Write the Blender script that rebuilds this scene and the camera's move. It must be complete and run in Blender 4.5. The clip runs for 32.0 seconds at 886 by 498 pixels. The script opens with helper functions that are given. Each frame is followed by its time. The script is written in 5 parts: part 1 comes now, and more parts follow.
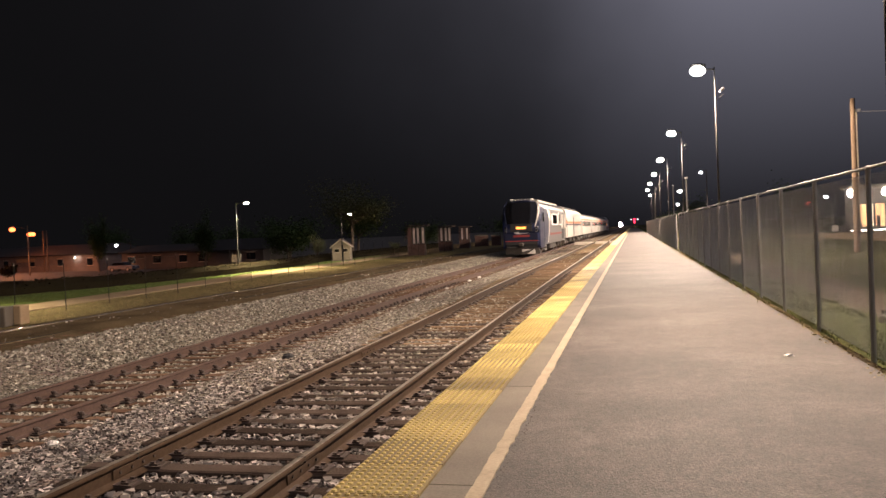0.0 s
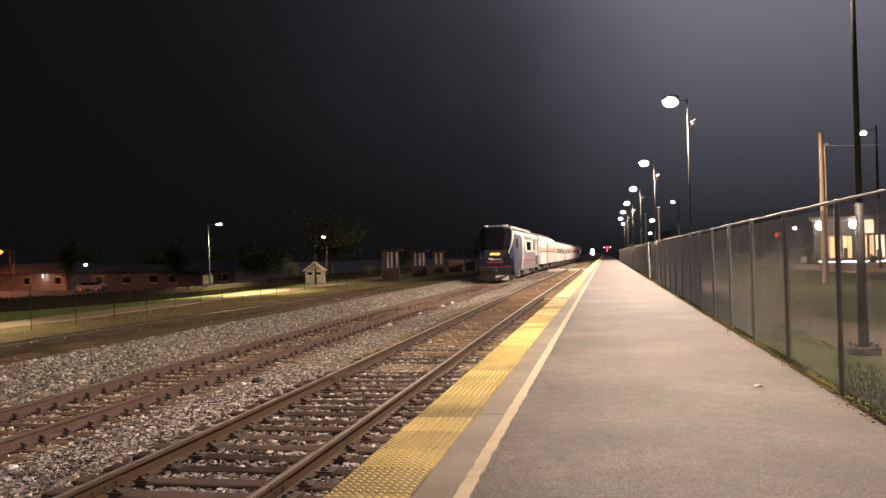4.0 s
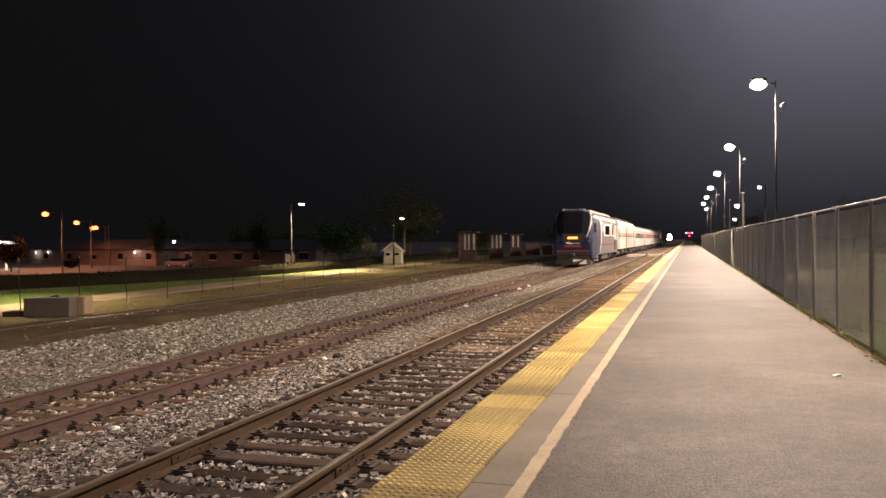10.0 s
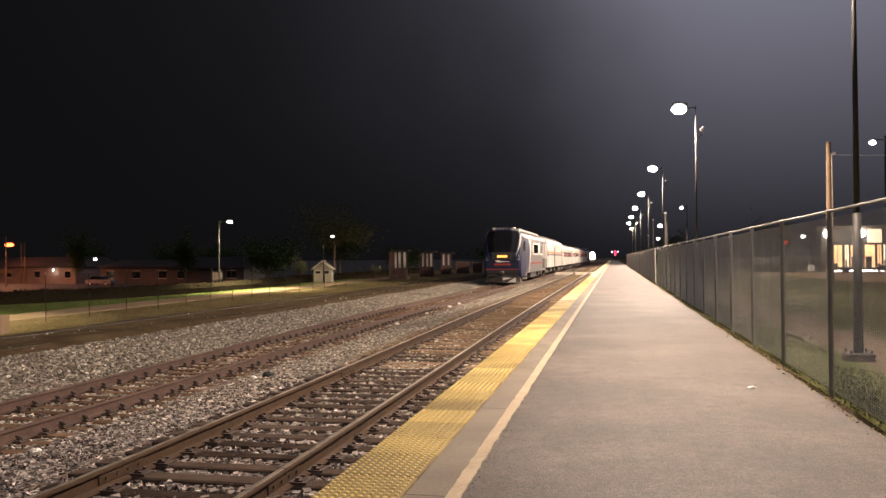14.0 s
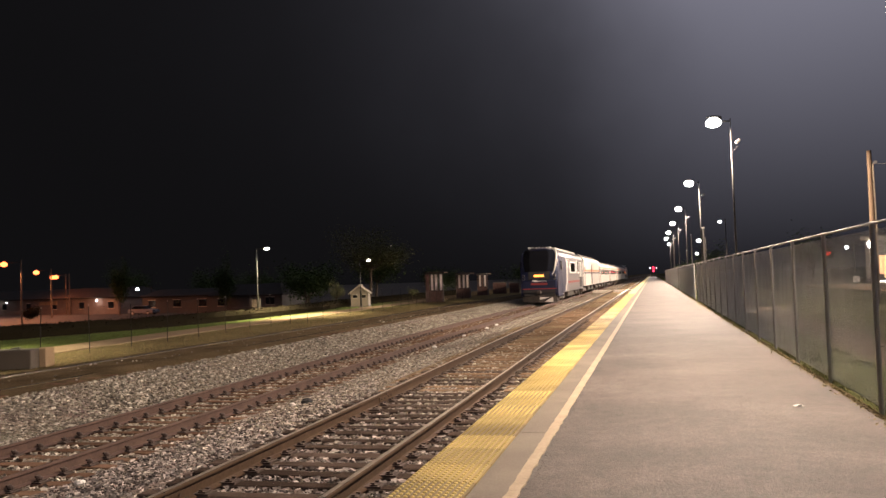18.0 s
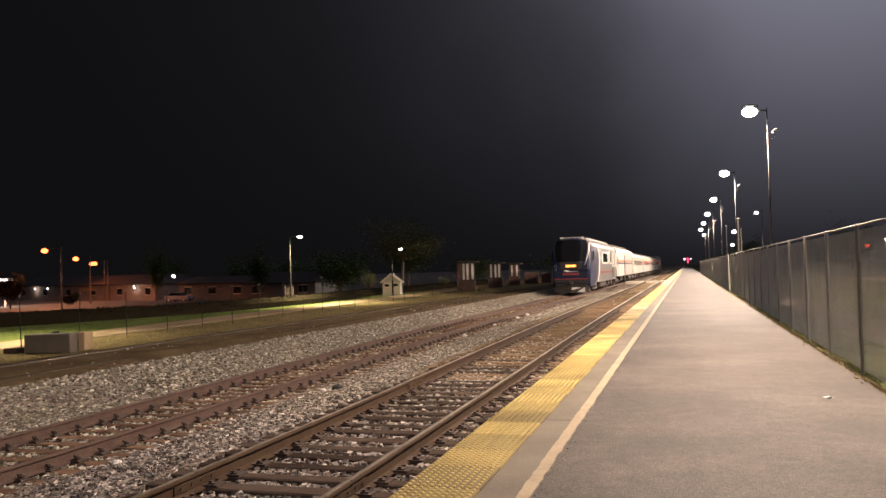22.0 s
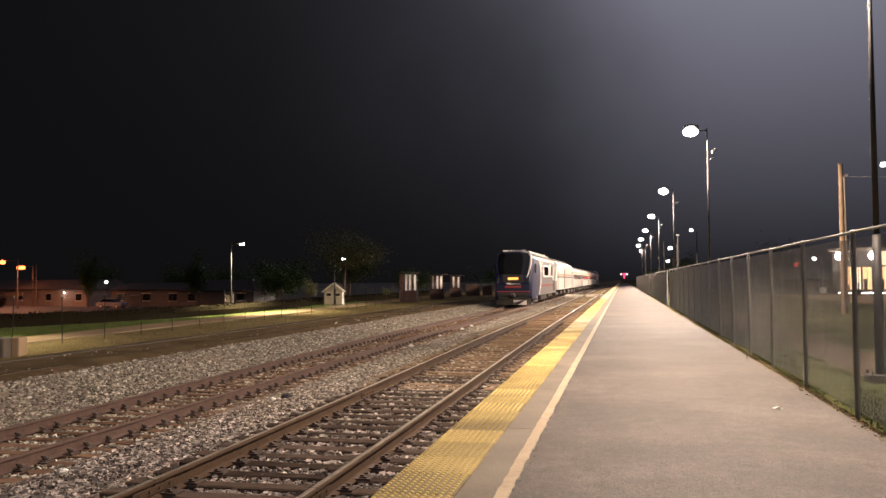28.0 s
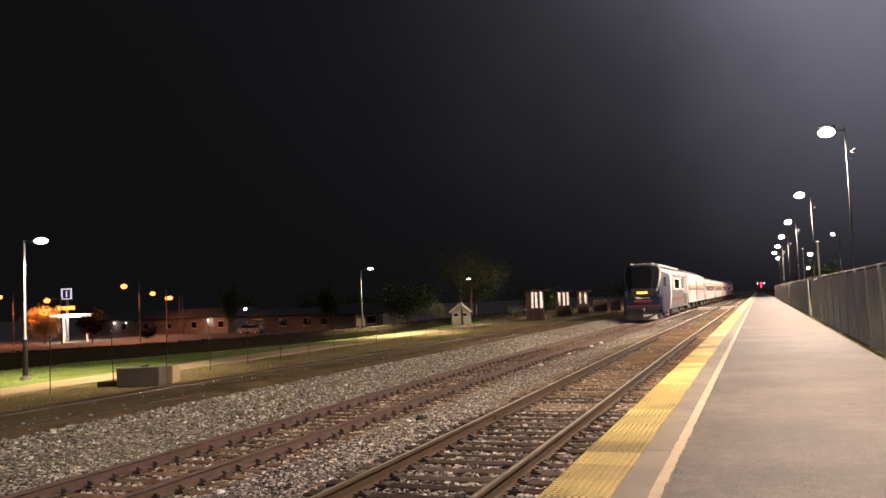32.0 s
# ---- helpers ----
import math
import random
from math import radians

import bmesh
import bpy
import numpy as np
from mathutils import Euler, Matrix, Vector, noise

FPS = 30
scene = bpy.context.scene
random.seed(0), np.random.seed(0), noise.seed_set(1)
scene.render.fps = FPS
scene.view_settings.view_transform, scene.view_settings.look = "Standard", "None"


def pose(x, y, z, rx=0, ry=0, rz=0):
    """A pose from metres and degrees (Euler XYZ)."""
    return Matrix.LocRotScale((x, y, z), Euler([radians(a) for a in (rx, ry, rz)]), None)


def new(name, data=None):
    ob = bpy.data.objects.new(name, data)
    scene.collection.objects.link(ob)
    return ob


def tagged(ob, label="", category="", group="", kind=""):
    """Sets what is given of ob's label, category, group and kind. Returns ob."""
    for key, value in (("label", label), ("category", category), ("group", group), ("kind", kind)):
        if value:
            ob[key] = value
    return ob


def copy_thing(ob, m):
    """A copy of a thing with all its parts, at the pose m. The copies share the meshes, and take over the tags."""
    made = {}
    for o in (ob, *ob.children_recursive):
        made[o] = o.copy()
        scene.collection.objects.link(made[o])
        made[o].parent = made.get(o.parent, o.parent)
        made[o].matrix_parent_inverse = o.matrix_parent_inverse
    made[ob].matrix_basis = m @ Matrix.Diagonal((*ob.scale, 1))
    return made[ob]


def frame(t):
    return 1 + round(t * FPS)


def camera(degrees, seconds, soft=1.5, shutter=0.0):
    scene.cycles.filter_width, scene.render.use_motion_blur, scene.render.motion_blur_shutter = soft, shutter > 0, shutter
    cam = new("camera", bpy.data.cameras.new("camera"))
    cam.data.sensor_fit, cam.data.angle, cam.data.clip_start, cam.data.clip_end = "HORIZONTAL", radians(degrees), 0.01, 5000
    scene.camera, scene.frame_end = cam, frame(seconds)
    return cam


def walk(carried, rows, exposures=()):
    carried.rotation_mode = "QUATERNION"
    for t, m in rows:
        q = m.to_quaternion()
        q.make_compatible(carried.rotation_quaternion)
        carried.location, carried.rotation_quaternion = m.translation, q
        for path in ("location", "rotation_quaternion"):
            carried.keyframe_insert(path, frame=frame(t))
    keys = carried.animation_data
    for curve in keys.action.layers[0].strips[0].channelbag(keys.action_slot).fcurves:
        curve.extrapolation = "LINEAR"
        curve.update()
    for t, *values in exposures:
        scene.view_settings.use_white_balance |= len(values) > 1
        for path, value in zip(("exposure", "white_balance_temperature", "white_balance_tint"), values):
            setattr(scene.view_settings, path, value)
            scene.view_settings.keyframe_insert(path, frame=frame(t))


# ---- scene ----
cam = camera(57.0, 32.0, soft=1.5)

# seconds, place, yaw to the left of the track, pitch, roll: a hand-held phone
PATH = [
    (0, -0.096, 0.413, 1.475, 13.16, -1.11, -2.52),
    (0.5, -0.091, 0.411, 1.483, 13.05, -0.83, -2.15),
    (1, -0.089, 0.387, 1.490, 12.79, -0.33, -1.67),
    (1.5, -0.095, 0.394, 1.483, 12.91, -0.20, -1.60),
    (2, -0.106, 0.415, 1.484, 13.22, -0.59, -1.60),
    (2.5, -0.100, 0.422, 1.482, 12.82, -0.40, -1.47),
    (3, -0.098, 0.444, 1.483, 11.93, 0.21, -1.36),
    (3.5, -0.097, 0.443, 1.485, 11.34, 0.56, -1.42),
    (5.5, -0.105, 0.432, 1.471, 11.51, 0.20, -2.09),
    (6, -0.108, 0.464, 1.462, 11.16, -0.39, -2.79),
    (6.5, -0.097, 0.446, 1.470, 11.13, -0.27, -3.08),
    (7, -0.092, 0.446, 1.475, 11.13, 0.36, -2.44),
    (7.5, -0.102, 0.436, 1.479, 11.38, 0.66, -1.57),
    (8, -0.108, 0.421, 1.496, 12.58, 0.34, -1.69),
    (8.5, -0.013, 0.374, 1.467, 15.10, -0.11, -1.59),
    (9, 0.018, 0.384, 1.458, 16.81, -0.96, -0.85),
    (9.5, -0.043, 0.307, 1.467, 17.25, -1.11, -0.65),
    (10, -0.046, 0.209, 1.482, 16.70, -0.57, -0.58),
    (10.5, 0.018, 0.123, 1.472, 15.89, -0.09, -0.52),
    (11, 0.004, 0.090, 1.479, 14.35, 0.11, -0.81),
    (11.5, -0.024, 0.056, 1.488, 13.44, 0.62, -0.57),
    (12, -0.003, 0.107, 1.473, 13.34, 0.78, -0.71),
    (12.5, 0.032, 0.111, 1.469, 13.38, 0.34, -1.05),
    (13, 0.049, 0.109, 1.476, 12.84, 0.45, -1.34),
    (13.5, 0.011, 0.095, 1.483, 11.81, 0.83, -0.95),
    (14, -0.027, 0.062, 1.476, 11.81, 0.67, -0.46),
    (14.5, -0.038, 0.066, 1.477, 12.13, 0.59, -0.35),
    (16.5, -0.028, 0.095, 1.505, 12.84, 2.03, -1.04),
    (17, -0.038, 0.112, 1.502, 14.68, 2.13, -1.19),
    (17.5, -0.016, 0.099, 1.504, 15.09, 2.04, -2.17),
    (18, -0.005, 0.091, 1.505, 14.31, 2.21, -1.97),
    (18.5, -0.019, 0.062, 1.505, 13.20, 2.70, -1.77),
    (19, -0.084, 0.012, 1.514, 13.21, 2.92, -2.05),
    (19.5, -0.105, 0.006, 1.508, 14.48, 2.54, -1.96),
    (20, -0.113, 0.010, 1.505, 15.77, 2.34, -1.79),
    (20.5, -0.036, 0.048, 1.504, 16.13, 2.46, -1.82),
    (21, 0.038, 0.047, 1.494, 16.35, 2.55, -1.21),
    (21.5, 0.063, 0.057, 1.492, 16.56, 1.98, -1.41),
    (22, 0.058, 0.030, 1.488, 16.60, 1.54, -1.51),
    (22.5, 0.045, 0.011, 1.491, 16.95, 1.25, -0.89),
    (23, 0.000, 0.000, 1.500, 17.31, 1.33, 0.00),
    (23.5, -0.123, -0.061, 1.491, 17.40, 1.44, -0.33),
    (24, -0.185, -0.097, 1.501, 16.94, 1.44, -1.31),
    (24.5, -0.164, -0.100, 1.495, 16.51, 1.20, -1.00),
    (26.5, -0.155, -0.090, 1.502, 16.13, 2.35, -0.75),
    (27, -0.162, -0.066, 1.478, 15.22, 1.93, 0.51),
    (27.5, -0.169, -0.010, 1.446, 12.31, 1.12, 0.29),
    (28, -0.190, -0.054, 1.458, 12.38, 2.26, -0.49),
    (28.5, -0.206, -0.065, 1.472, 14.74, 3.74, 0.24),
    (29, -0.195, -0.099, 1.515, 16.72, 4.90, -1.38),
    (29.5, -0.166, -0.143, 1.545, 18.17, 5.74, -1.50),
    (30, -0.194, -0.112, 1.529, 19.84, 5.17, -1.67),
    (30.5, -0.155, -0.142, 1.516, 20.80, 4.16, -1.27),
    (31, -0.184, -0.155, 1.513, 20.91, 3.67, -1.04),
    (31.5, -0.218, -0.226, 1.529, 21.12, 3.90, -2.11),
    (32, -0.180, -0.230, 1.528, 21.03, 3.73, -2.42),
]


def aim(x, y, z, yaw, pitch, roll):
    return Matrix.Translation((x, y, z)) @ pose(0, 0, 0, 0, 0, yaw) @ pose(0, 0, 0, 90 + pitch) @ pose(0, 0, 0, 0, 0, roll)


walk(cam, [(t, aim(*r)) for t, *r in PATH])

# ---------------------------------------------------------------- light
scene.view_settings.exposure = 0.57
world = bpy.data.worlds.new("night_sky")
scene.world = world
world.use_nodes = True
wn, wl = world.node_tree.nodes, world.node_tree.links
wn.clear()
# night sky, dark near the horizon, with lamp glare put in as glow to one side of the line
w_out = wn.new("ShaderNodeOutputWorld")
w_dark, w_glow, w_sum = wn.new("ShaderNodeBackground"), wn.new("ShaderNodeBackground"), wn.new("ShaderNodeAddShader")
w_dark.inputs["Color"].default_value = (0.0034, 0.0032, 0.0036, 1)
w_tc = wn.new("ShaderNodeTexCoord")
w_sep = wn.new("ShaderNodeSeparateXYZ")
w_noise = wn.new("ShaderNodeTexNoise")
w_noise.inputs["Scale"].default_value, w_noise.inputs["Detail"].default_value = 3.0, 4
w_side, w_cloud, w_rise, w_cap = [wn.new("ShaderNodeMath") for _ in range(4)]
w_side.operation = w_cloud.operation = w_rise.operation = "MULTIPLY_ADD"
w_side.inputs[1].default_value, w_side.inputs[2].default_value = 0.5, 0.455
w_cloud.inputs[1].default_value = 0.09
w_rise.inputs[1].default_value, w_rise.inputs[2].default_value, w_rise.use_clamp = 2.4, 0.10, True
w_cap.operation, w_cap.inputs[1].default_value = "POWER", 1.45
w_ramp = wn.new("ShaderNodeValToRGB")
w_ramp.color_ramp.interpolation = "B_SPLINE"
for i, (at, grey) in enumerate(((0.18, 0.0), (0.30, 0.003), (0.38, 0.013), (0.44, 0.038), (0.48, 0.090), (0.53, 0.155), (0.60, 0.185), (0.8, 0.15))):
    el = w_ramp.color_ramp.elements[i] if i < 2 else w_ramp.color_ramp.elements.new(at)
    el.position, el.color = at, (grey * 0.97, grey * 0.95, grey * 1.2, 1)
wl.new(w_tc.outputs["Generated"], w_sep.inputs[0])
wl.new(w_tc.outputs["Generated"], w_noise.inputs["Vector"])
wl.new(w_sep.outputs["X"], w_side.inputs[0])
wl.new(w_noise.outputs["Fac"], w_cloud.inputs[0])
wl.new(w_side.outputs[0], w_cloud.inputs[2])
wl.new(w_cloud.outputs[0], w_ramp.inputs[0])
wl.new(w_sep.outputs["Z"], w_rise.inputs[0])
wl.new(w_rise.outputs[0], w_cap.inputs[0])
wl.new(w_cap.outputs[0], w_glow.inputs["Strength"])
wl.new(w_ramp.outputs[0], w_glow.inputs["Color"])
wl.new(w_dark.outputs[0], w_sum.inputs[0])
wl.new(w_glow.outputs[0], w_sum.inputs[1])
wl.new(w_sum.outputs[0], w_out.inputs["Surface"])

LAMP_Y = [-35.2, 13.2, 37.0, 61.6, 86.2, 110.8, 135.4, 160.0]
LAMP_X, LAMP_Z, LAMP_ARM = 3.52, 7.93, 0.69
PATH_LAMPS = [(-22.4, 19.6, 4.05), (-23.9, 46.6, 3.85), (-22.0, 60.0, 3.25), (-21.5, -8.0, 4.1)]
STREET_LAMPS = [(-82.6, 89.8, 5.7), (-92.0, 106.5, 5.0), (-100.5, 121.0, 4.5), (-102.0, 122.0, 4.5), (-83.0, 119.0, 1.9),
                (-104.0, 88.0, 5.1), (-97.6, 90.6, 4.3)]


def down_lamp(name, m, watts, size, colour, cone=172):
    data = bpy.data.lights.new(name, "SPOT")
    data.spot_size, data.spot_blend, data.shadow_soft_size = radians(cone), 0.15 if cone > 150 else 0.35, size
    data.energy, data.color = watts, colour
    ob = new(name, data)
    ob.matrix_basis = m
    return ob


PLATFORM_W, WARM = 8200, (1.0, 0.765, 0.60)
for y in LAMP_Y:
    down_lamp("platform_light", pose(LAMP_X - LAMP_ARM - 0.5, y, LAMP_Z - 0.36), PLATFORM_W * (1.45 if y > 30 else 0.84), 0.2, WARM)
for (x, y, z), watts in zip(PATH_LAMPS, (3300, 6800, 420, 3000)):
    down_lamp("path_light", pose(x + 0.72, y, z - 0.2), watts, 0.15, (1.0, 0.84, 0.55), 126)
for (x, y, z), watts in zip(STREET_LAMPS[:3] + STREET_LAMPS[5:7], (5400, 4000, 600, 5000, 3600)):
    down_lamp("street_light", pose(x, y, z - 0.6), watts, 0.3, (1.0, 0.36, 0.17) if y > 89 and x > -95 else (1.0, 0.25, 0.08), 170)

for x, y, z in ((-121.6, 129.1, 0.0), (-90.8, 118.5, 0.0)):
    data = bpy.data.lights.new("wall_light", "POINT")
    data.energy, data.color, data.shadow_soft_size = 55, (1.0, 0.8, 0.66), 0.15
    new("wall_light", data).location = (x, y, z)

# ---------------------------------------------------------------- materials


def material(name):
    m = bpy.data.materials.new(name)
    m.use_nodes = True
    return m, m.node_tree.nodes, m.node_tree.links, m.node_tree.nodes["Principled BSDF"]


def surface(name, dark, light, rough=0.7, metal=0.0, scale=4.0, fine=60.0, bump=0.3, depth=0.01, spread=0.0, spec=0.5, fine_amount=0.5):
    """A worn surface: two scales of noise mix two colours, and the fine one gives relief."""
    m, n, l, b = material(name)
    place = n.new("ShaderNodeNewGeometry").outputs["Position"] if spread else n.new("ShaderNodeTexCoord").outputs["Object"]
    big, small = n.new("ShaderNodeTexNoise"), n.new("ShaderNodeTexNoise")
    big.inputs["Scale"].default_value, small.inputs["Scale"].default_value = scale, fine
    big.inputs["Detail"].default_value, small.inputs["Detail"].default_value = 4, 3
    mixf = n.new("ShaderNodeMix")
    mixf.inputs[0].default_value = fine_amount
    l.new(place, big.inputs["Vector"]), l.new(place, small.inputs["Vector"])
    l.new(big.outputs["Fac"], mixf.inputs[2]), l.new(small.outputs["Fac"], mixf.inputs[3])
    ramp = n.new("ShaderNodeValToRGB")
    ramp.color_ramp.elements[0].position, ramp.color_ramp.elements[0].color = 0.32, (*dark, 1)
    ramp.color_ramp.elements[1].position, ramp.color_ramp.elements[1].color = 0.68, (*light, 1)
    source = mixf.outputs[0]
    if spread:
        info, add = n.new("ShaderNodeObjectInfo"), n.new("ShaderNodeMath")
        add.operation = "MULTIPLY_ADD"
        add.inputs[1].default_value = spread
        l.new(info.outputs["Random"], add.inputs[0]), l.new(mixf.outputs[0], add.inputs[2])
        minus = n.new("ShaderNodeMath")
        minus.operation = "SUBTRACT"
        minus.inputs[1].default_value = spread / 2
        l.new(add.outputs[0], minus.inputs[0])
        source = minus.outputs[0]
    l.new(source, ramp.inputs[0])
    l.new(ramp.outputs[0], b.inputs["Base Color"])
    b.inputs["Roughness"].default_value, b.inputs["Metallic"].default_value = rough, metal
    b.inputs["Specular IOR Level"].default_value = spec
    if bump:
        bn = n.new("ShaderNodeBump")
        bn.inputs["Strength"].default_value, bn.inputs["Distance"].default_value = bump, depth
        l.new(small.outputs["Fac"], bn.inputs["Height"])
        l.new(bn.outputs[0], b.inputs["Normal"])
    return m


def glow(name, colour, strength):
    m, n, l, b = material(name)
    b.inputs["Base Color"].default_value = (*[min(0.8, c) for c in colour], 1)
    b.inputs["Emission Color"].default_value = (*colour, 1)
    b.inputs["Emission Strength"].default_value = strength
    return m


def stone_material(name, colours, rough=0.85, spec=0.5):
    """Loose stones, each of its own shade."""
    m, n, l, b = material(name)
    geo, ramp = n.new("ShaderNodeNewGeometry"), n.new("ShaderNodeValToRGB")
    els = ramp.color_ramp.elements
    while len(els) < len(colours):
        els.new(0.5)
    for i, c in enumerate(colours):
        els[i].position, els[i].color = i / (len(colours) - 1), (*c, 1)
    l.new(geo.outputs["Random Per Island"], ramp.inputs[0])
    l.new(ramp.outputs[0], b.inputs["Base Color"])
    b.inputs["Roughness"].default_value = rough
    b.inputs["Specular IOR Level"].default_value = spec
    return m


def gravel_material(name, colours, scale=18.0, depth=0.04):
    """Ground covered by stones too small to build one by one."""
    m, n, l, b = material(name)
    tc, vor, ramp = n.new("ShaderNodeTexCoord"), n.new("ShaderNodeTexVoronoi"), n.new("ShaderNodeValToRGB")
    vor.inputs["Scale"].default_value = scale
    sep = n.new("ShaderNodeSeparateColor")
    big = n.new("ShaderNodeTexNoise")
    big.inputs["Scale"].default_value = 0.8
    mult = n.new("ShaderNodeMix")
    mult.data_type, mult.blend_type = "RGBA", "MULTIPLY"
    mult.inputs[0].default_value = 0.3
    els = ramp.color_ramp.elements
    while len(els) < len(colours):
        els.new(0.5)
    for i, c in enumerate(colours):
        els[i].position, els[i].color = i / (len(colours) - 1), (*c, 1)
    bn = n.new("ShaderNodeBump")
    bn.inputs["Strength"].default_value, bn.inputs["Distance"].default_value, bn.invert = 0.9, depth, True
    l.new(tc.outputs["Object"], vor.inputs["Vector"]), l.new(tc.outputs["Object"], big.inputs["Vector"])
    l.new(vor.outputs["Color"], sep.inputs[0]), l.new(sep.outputs[0], ramp.inputs[0])
    l.new(ramp.outputs[0], mult.inputs[6]), l.new(big.outputs["Color"], mult.inputs[7])
    l.new(mult.outputs[2], b.inputs["Base Color"])
    l.new(vor.outputs["Distance"], bn.inputs["Height"]), l.new(bn.outputs[0], b.inputs["Normal"])
    b.inputs["Roughness"].default_value = 0.9
    b.inputs["Specular IOR Level"].default_value = 0.0
    return m




def asphalt_material():
    """Old rolled asphalt: stone specks, worn patches and long faint stains."""
    m, n, l, b = material("platform_asphalt")
    tc = n.new("ShaderNodeTexCoord")
    values = []
    for scale, detail in ((0.6, 6), (5.0, 5), (70.0, 4)):
        t = n.new("ShaderNodeTexNoise")
        t.inputs["Scale"].default_value, t.inputs["Detail"].default_value = scale, detail
        l.new(tc.outputs["Object"], t.inputs["Vector"])
        values.append(t.outputs["Fac"])
    speck = n.new("ShaderNodeTexVoronoi")
    speck.inputs["Scale"].default_value = 75.0
    l.new(tc.outputs["Object"], speck.inputs["Vector"])
    sep = n.new("ShaderNodeSeparateColor")
    l.new(speck.outputs["Color"], sep.inputs[0])
    total = None
    for v, w in ((values[0], 0.50), (values[1], 0.24), (values[2], 0.26), (sep.outputs[0], 0.22)):
        q = n.new("ShaderNodeMath")
        q.operation = "MULTIPLY_ADD"
        q.inputs[1].default_value, q.inputs[2].default_value = w, 0.0
        l.new(v, q.inputs[0])
        if total is not None:
            l.new(total, q.inputs[2])
        total = q.outputs[0]
    ramp = n.new("ShaderNodeValToRGB")
    for i, (at, c) in enumerate(((0.42, (0.0165, 0.0122, 0.0097)), (0.60, (0.0415, 0.0318, 0.0257)), (0.80, (0.10, 0.078, 0.064)))):
        el = ramp.color_ramp.elements[i] if i < 2 else ramp.color_ramp.elements.new(at)
        el.position, el.color = at, (*c, 1)
    l.new(total, ramp.inputs[0]), l.new(ramp.outputs[0], b.inputs["Base Color"])
    bn = n.new("ShaderNodeBump")
    bn.inputs["Strength"].default_value, bn.inputs["Distance"].default_value = 0.8, 0.008
    l.new(values[2], bn.inputs["Height"]), l.new(bn.outputs[0], b.inputs["Normal"])
    b.inputs["Roughness"].default_value = 0.8
    return m


M_ASPHALT = asphalt_material()
M_CONCRETE = surface("concrete", (0.078, 0.065, 0.046), (0.165, 0.138, 0.104), 0.85, 0, 1.3, 70, 0.3, 0.004, 0.08)
M_PAD = surface("crossing_pad", (0.34, 0.30, 0.25), (0.46, 0.42, 0.35), 0.8, 0, 1.6, 60)
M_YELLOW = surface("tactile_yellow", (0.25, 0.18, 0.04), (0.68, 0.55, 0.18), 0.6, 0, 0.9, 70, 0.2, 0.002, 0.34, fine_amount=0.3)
M_MARKER = surface("marker_yellow", (0.66, 0.58, 0.20), (0.75, 0.68, 0.28), 0.5, 0, 4, 60, 0.1, 0.001)
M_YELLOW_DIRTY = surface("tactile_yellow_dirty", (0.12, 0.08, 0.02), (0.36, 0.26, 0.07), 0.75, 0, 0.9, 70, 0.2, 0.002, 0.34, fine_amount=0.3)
M_WHITE_LINE = surface("worn_line_paint", (0.23, 0.18, 0.115), (0.40, 0.32, 0.21), 0.8, 0, 3, 40, 0.4, 0.004)
M_RAIL_WEB = surface("rail_rust_brown", (0.041, 0.024, 0.0145), (0.072, 0.045, 0.027), 0.85, 0.0, 3, 40, 0.3, 0.004, spec=0.12)
M_RAIL_WEB2 = surface("rail_rust_dark", (0.062, 0.040, 0.032), (0.108, 0.069, 0.055), 0.85, 0.0, 3, 40, 0.3, 0.004, spec=0.2)
M_RAIL_TOP = surface("rail_head_polished", (0.03575, 0.0279, 0.021), (0.065, 0.05208, 0.0408), 0.6, 0.1, 2, 50, 0.05, 0.001, spec=0.25)
M_RAIL_TOP_DULL = surface("rail_head_muddy", (0.09, 0.07, 0.05), (0.16, 0.13, 0.10), 0.12, 0.7, 2, 50, 0.02, 0.001)
M_RAIL_SIDE = surface("greasy_rail_head_side", (0.030, 0.023, 0.018), (0.06, 0.046, 0.036), 0.75, 0.0, 3, 50, 0.1, 0.001, spec=0.15)
M_RAIL_SHINE = surface("rail_running_band", (0.34, 0.29, 0.23), (0.52, 0.46, 0.38), 0.42, 0.85, 1.5, 50, 0.02, 0.001)
M_RAIL_TOP3 = surface("rail_head_bright", (0.30, 0.265, 0.23), (0.44, 0.40, 0.36), 0.11, 0.9, 2, 50, 0.02, 0.001)
M_RAIL_TOP2 = surface("rail_head_rusty", (0.062, 0.038, 0.030), (0.108, 0.068, 0.054), 0.8, 0.0, 2, 50, 0.1, 0.001, spec=0.2)
M_TIE = surface("weathered_tie", (0.035, 0.026, 0.021), (0.085, 0.064, 0.052), 0.9, 0, 3, 45, 0.6, 0.01, 0.3, spec=0.0)
M_TIE2 = surface("rust_stained_tie", (0.075, 0.045, 0.030), (0.165, 0.105, 0.07), 0.9, 0, 3, 45, 0.6, 0.01, 0.3, spec=0.0)
M_PLATE = surface("rusty_plate", (0.035, 0.024, 0.019), (0.075, 0.05, 0.04), 0.75, 0.3, 6, 50)
M_STONES = stone_material("ballast_stones", [(0.02743, 0.0213, 0.01831), (0.2106, 0.1813, 0.159), (0.07441, 0.0599, 0.05161), (0.5699, 0.5125, 0.454), (0.1486, 0.1058, 0.08335), (0.04342, 0.0349, 0.03064), (0.3466, 0.3126, 0.2762), (0.1103, 0.0937, 0.08216)])
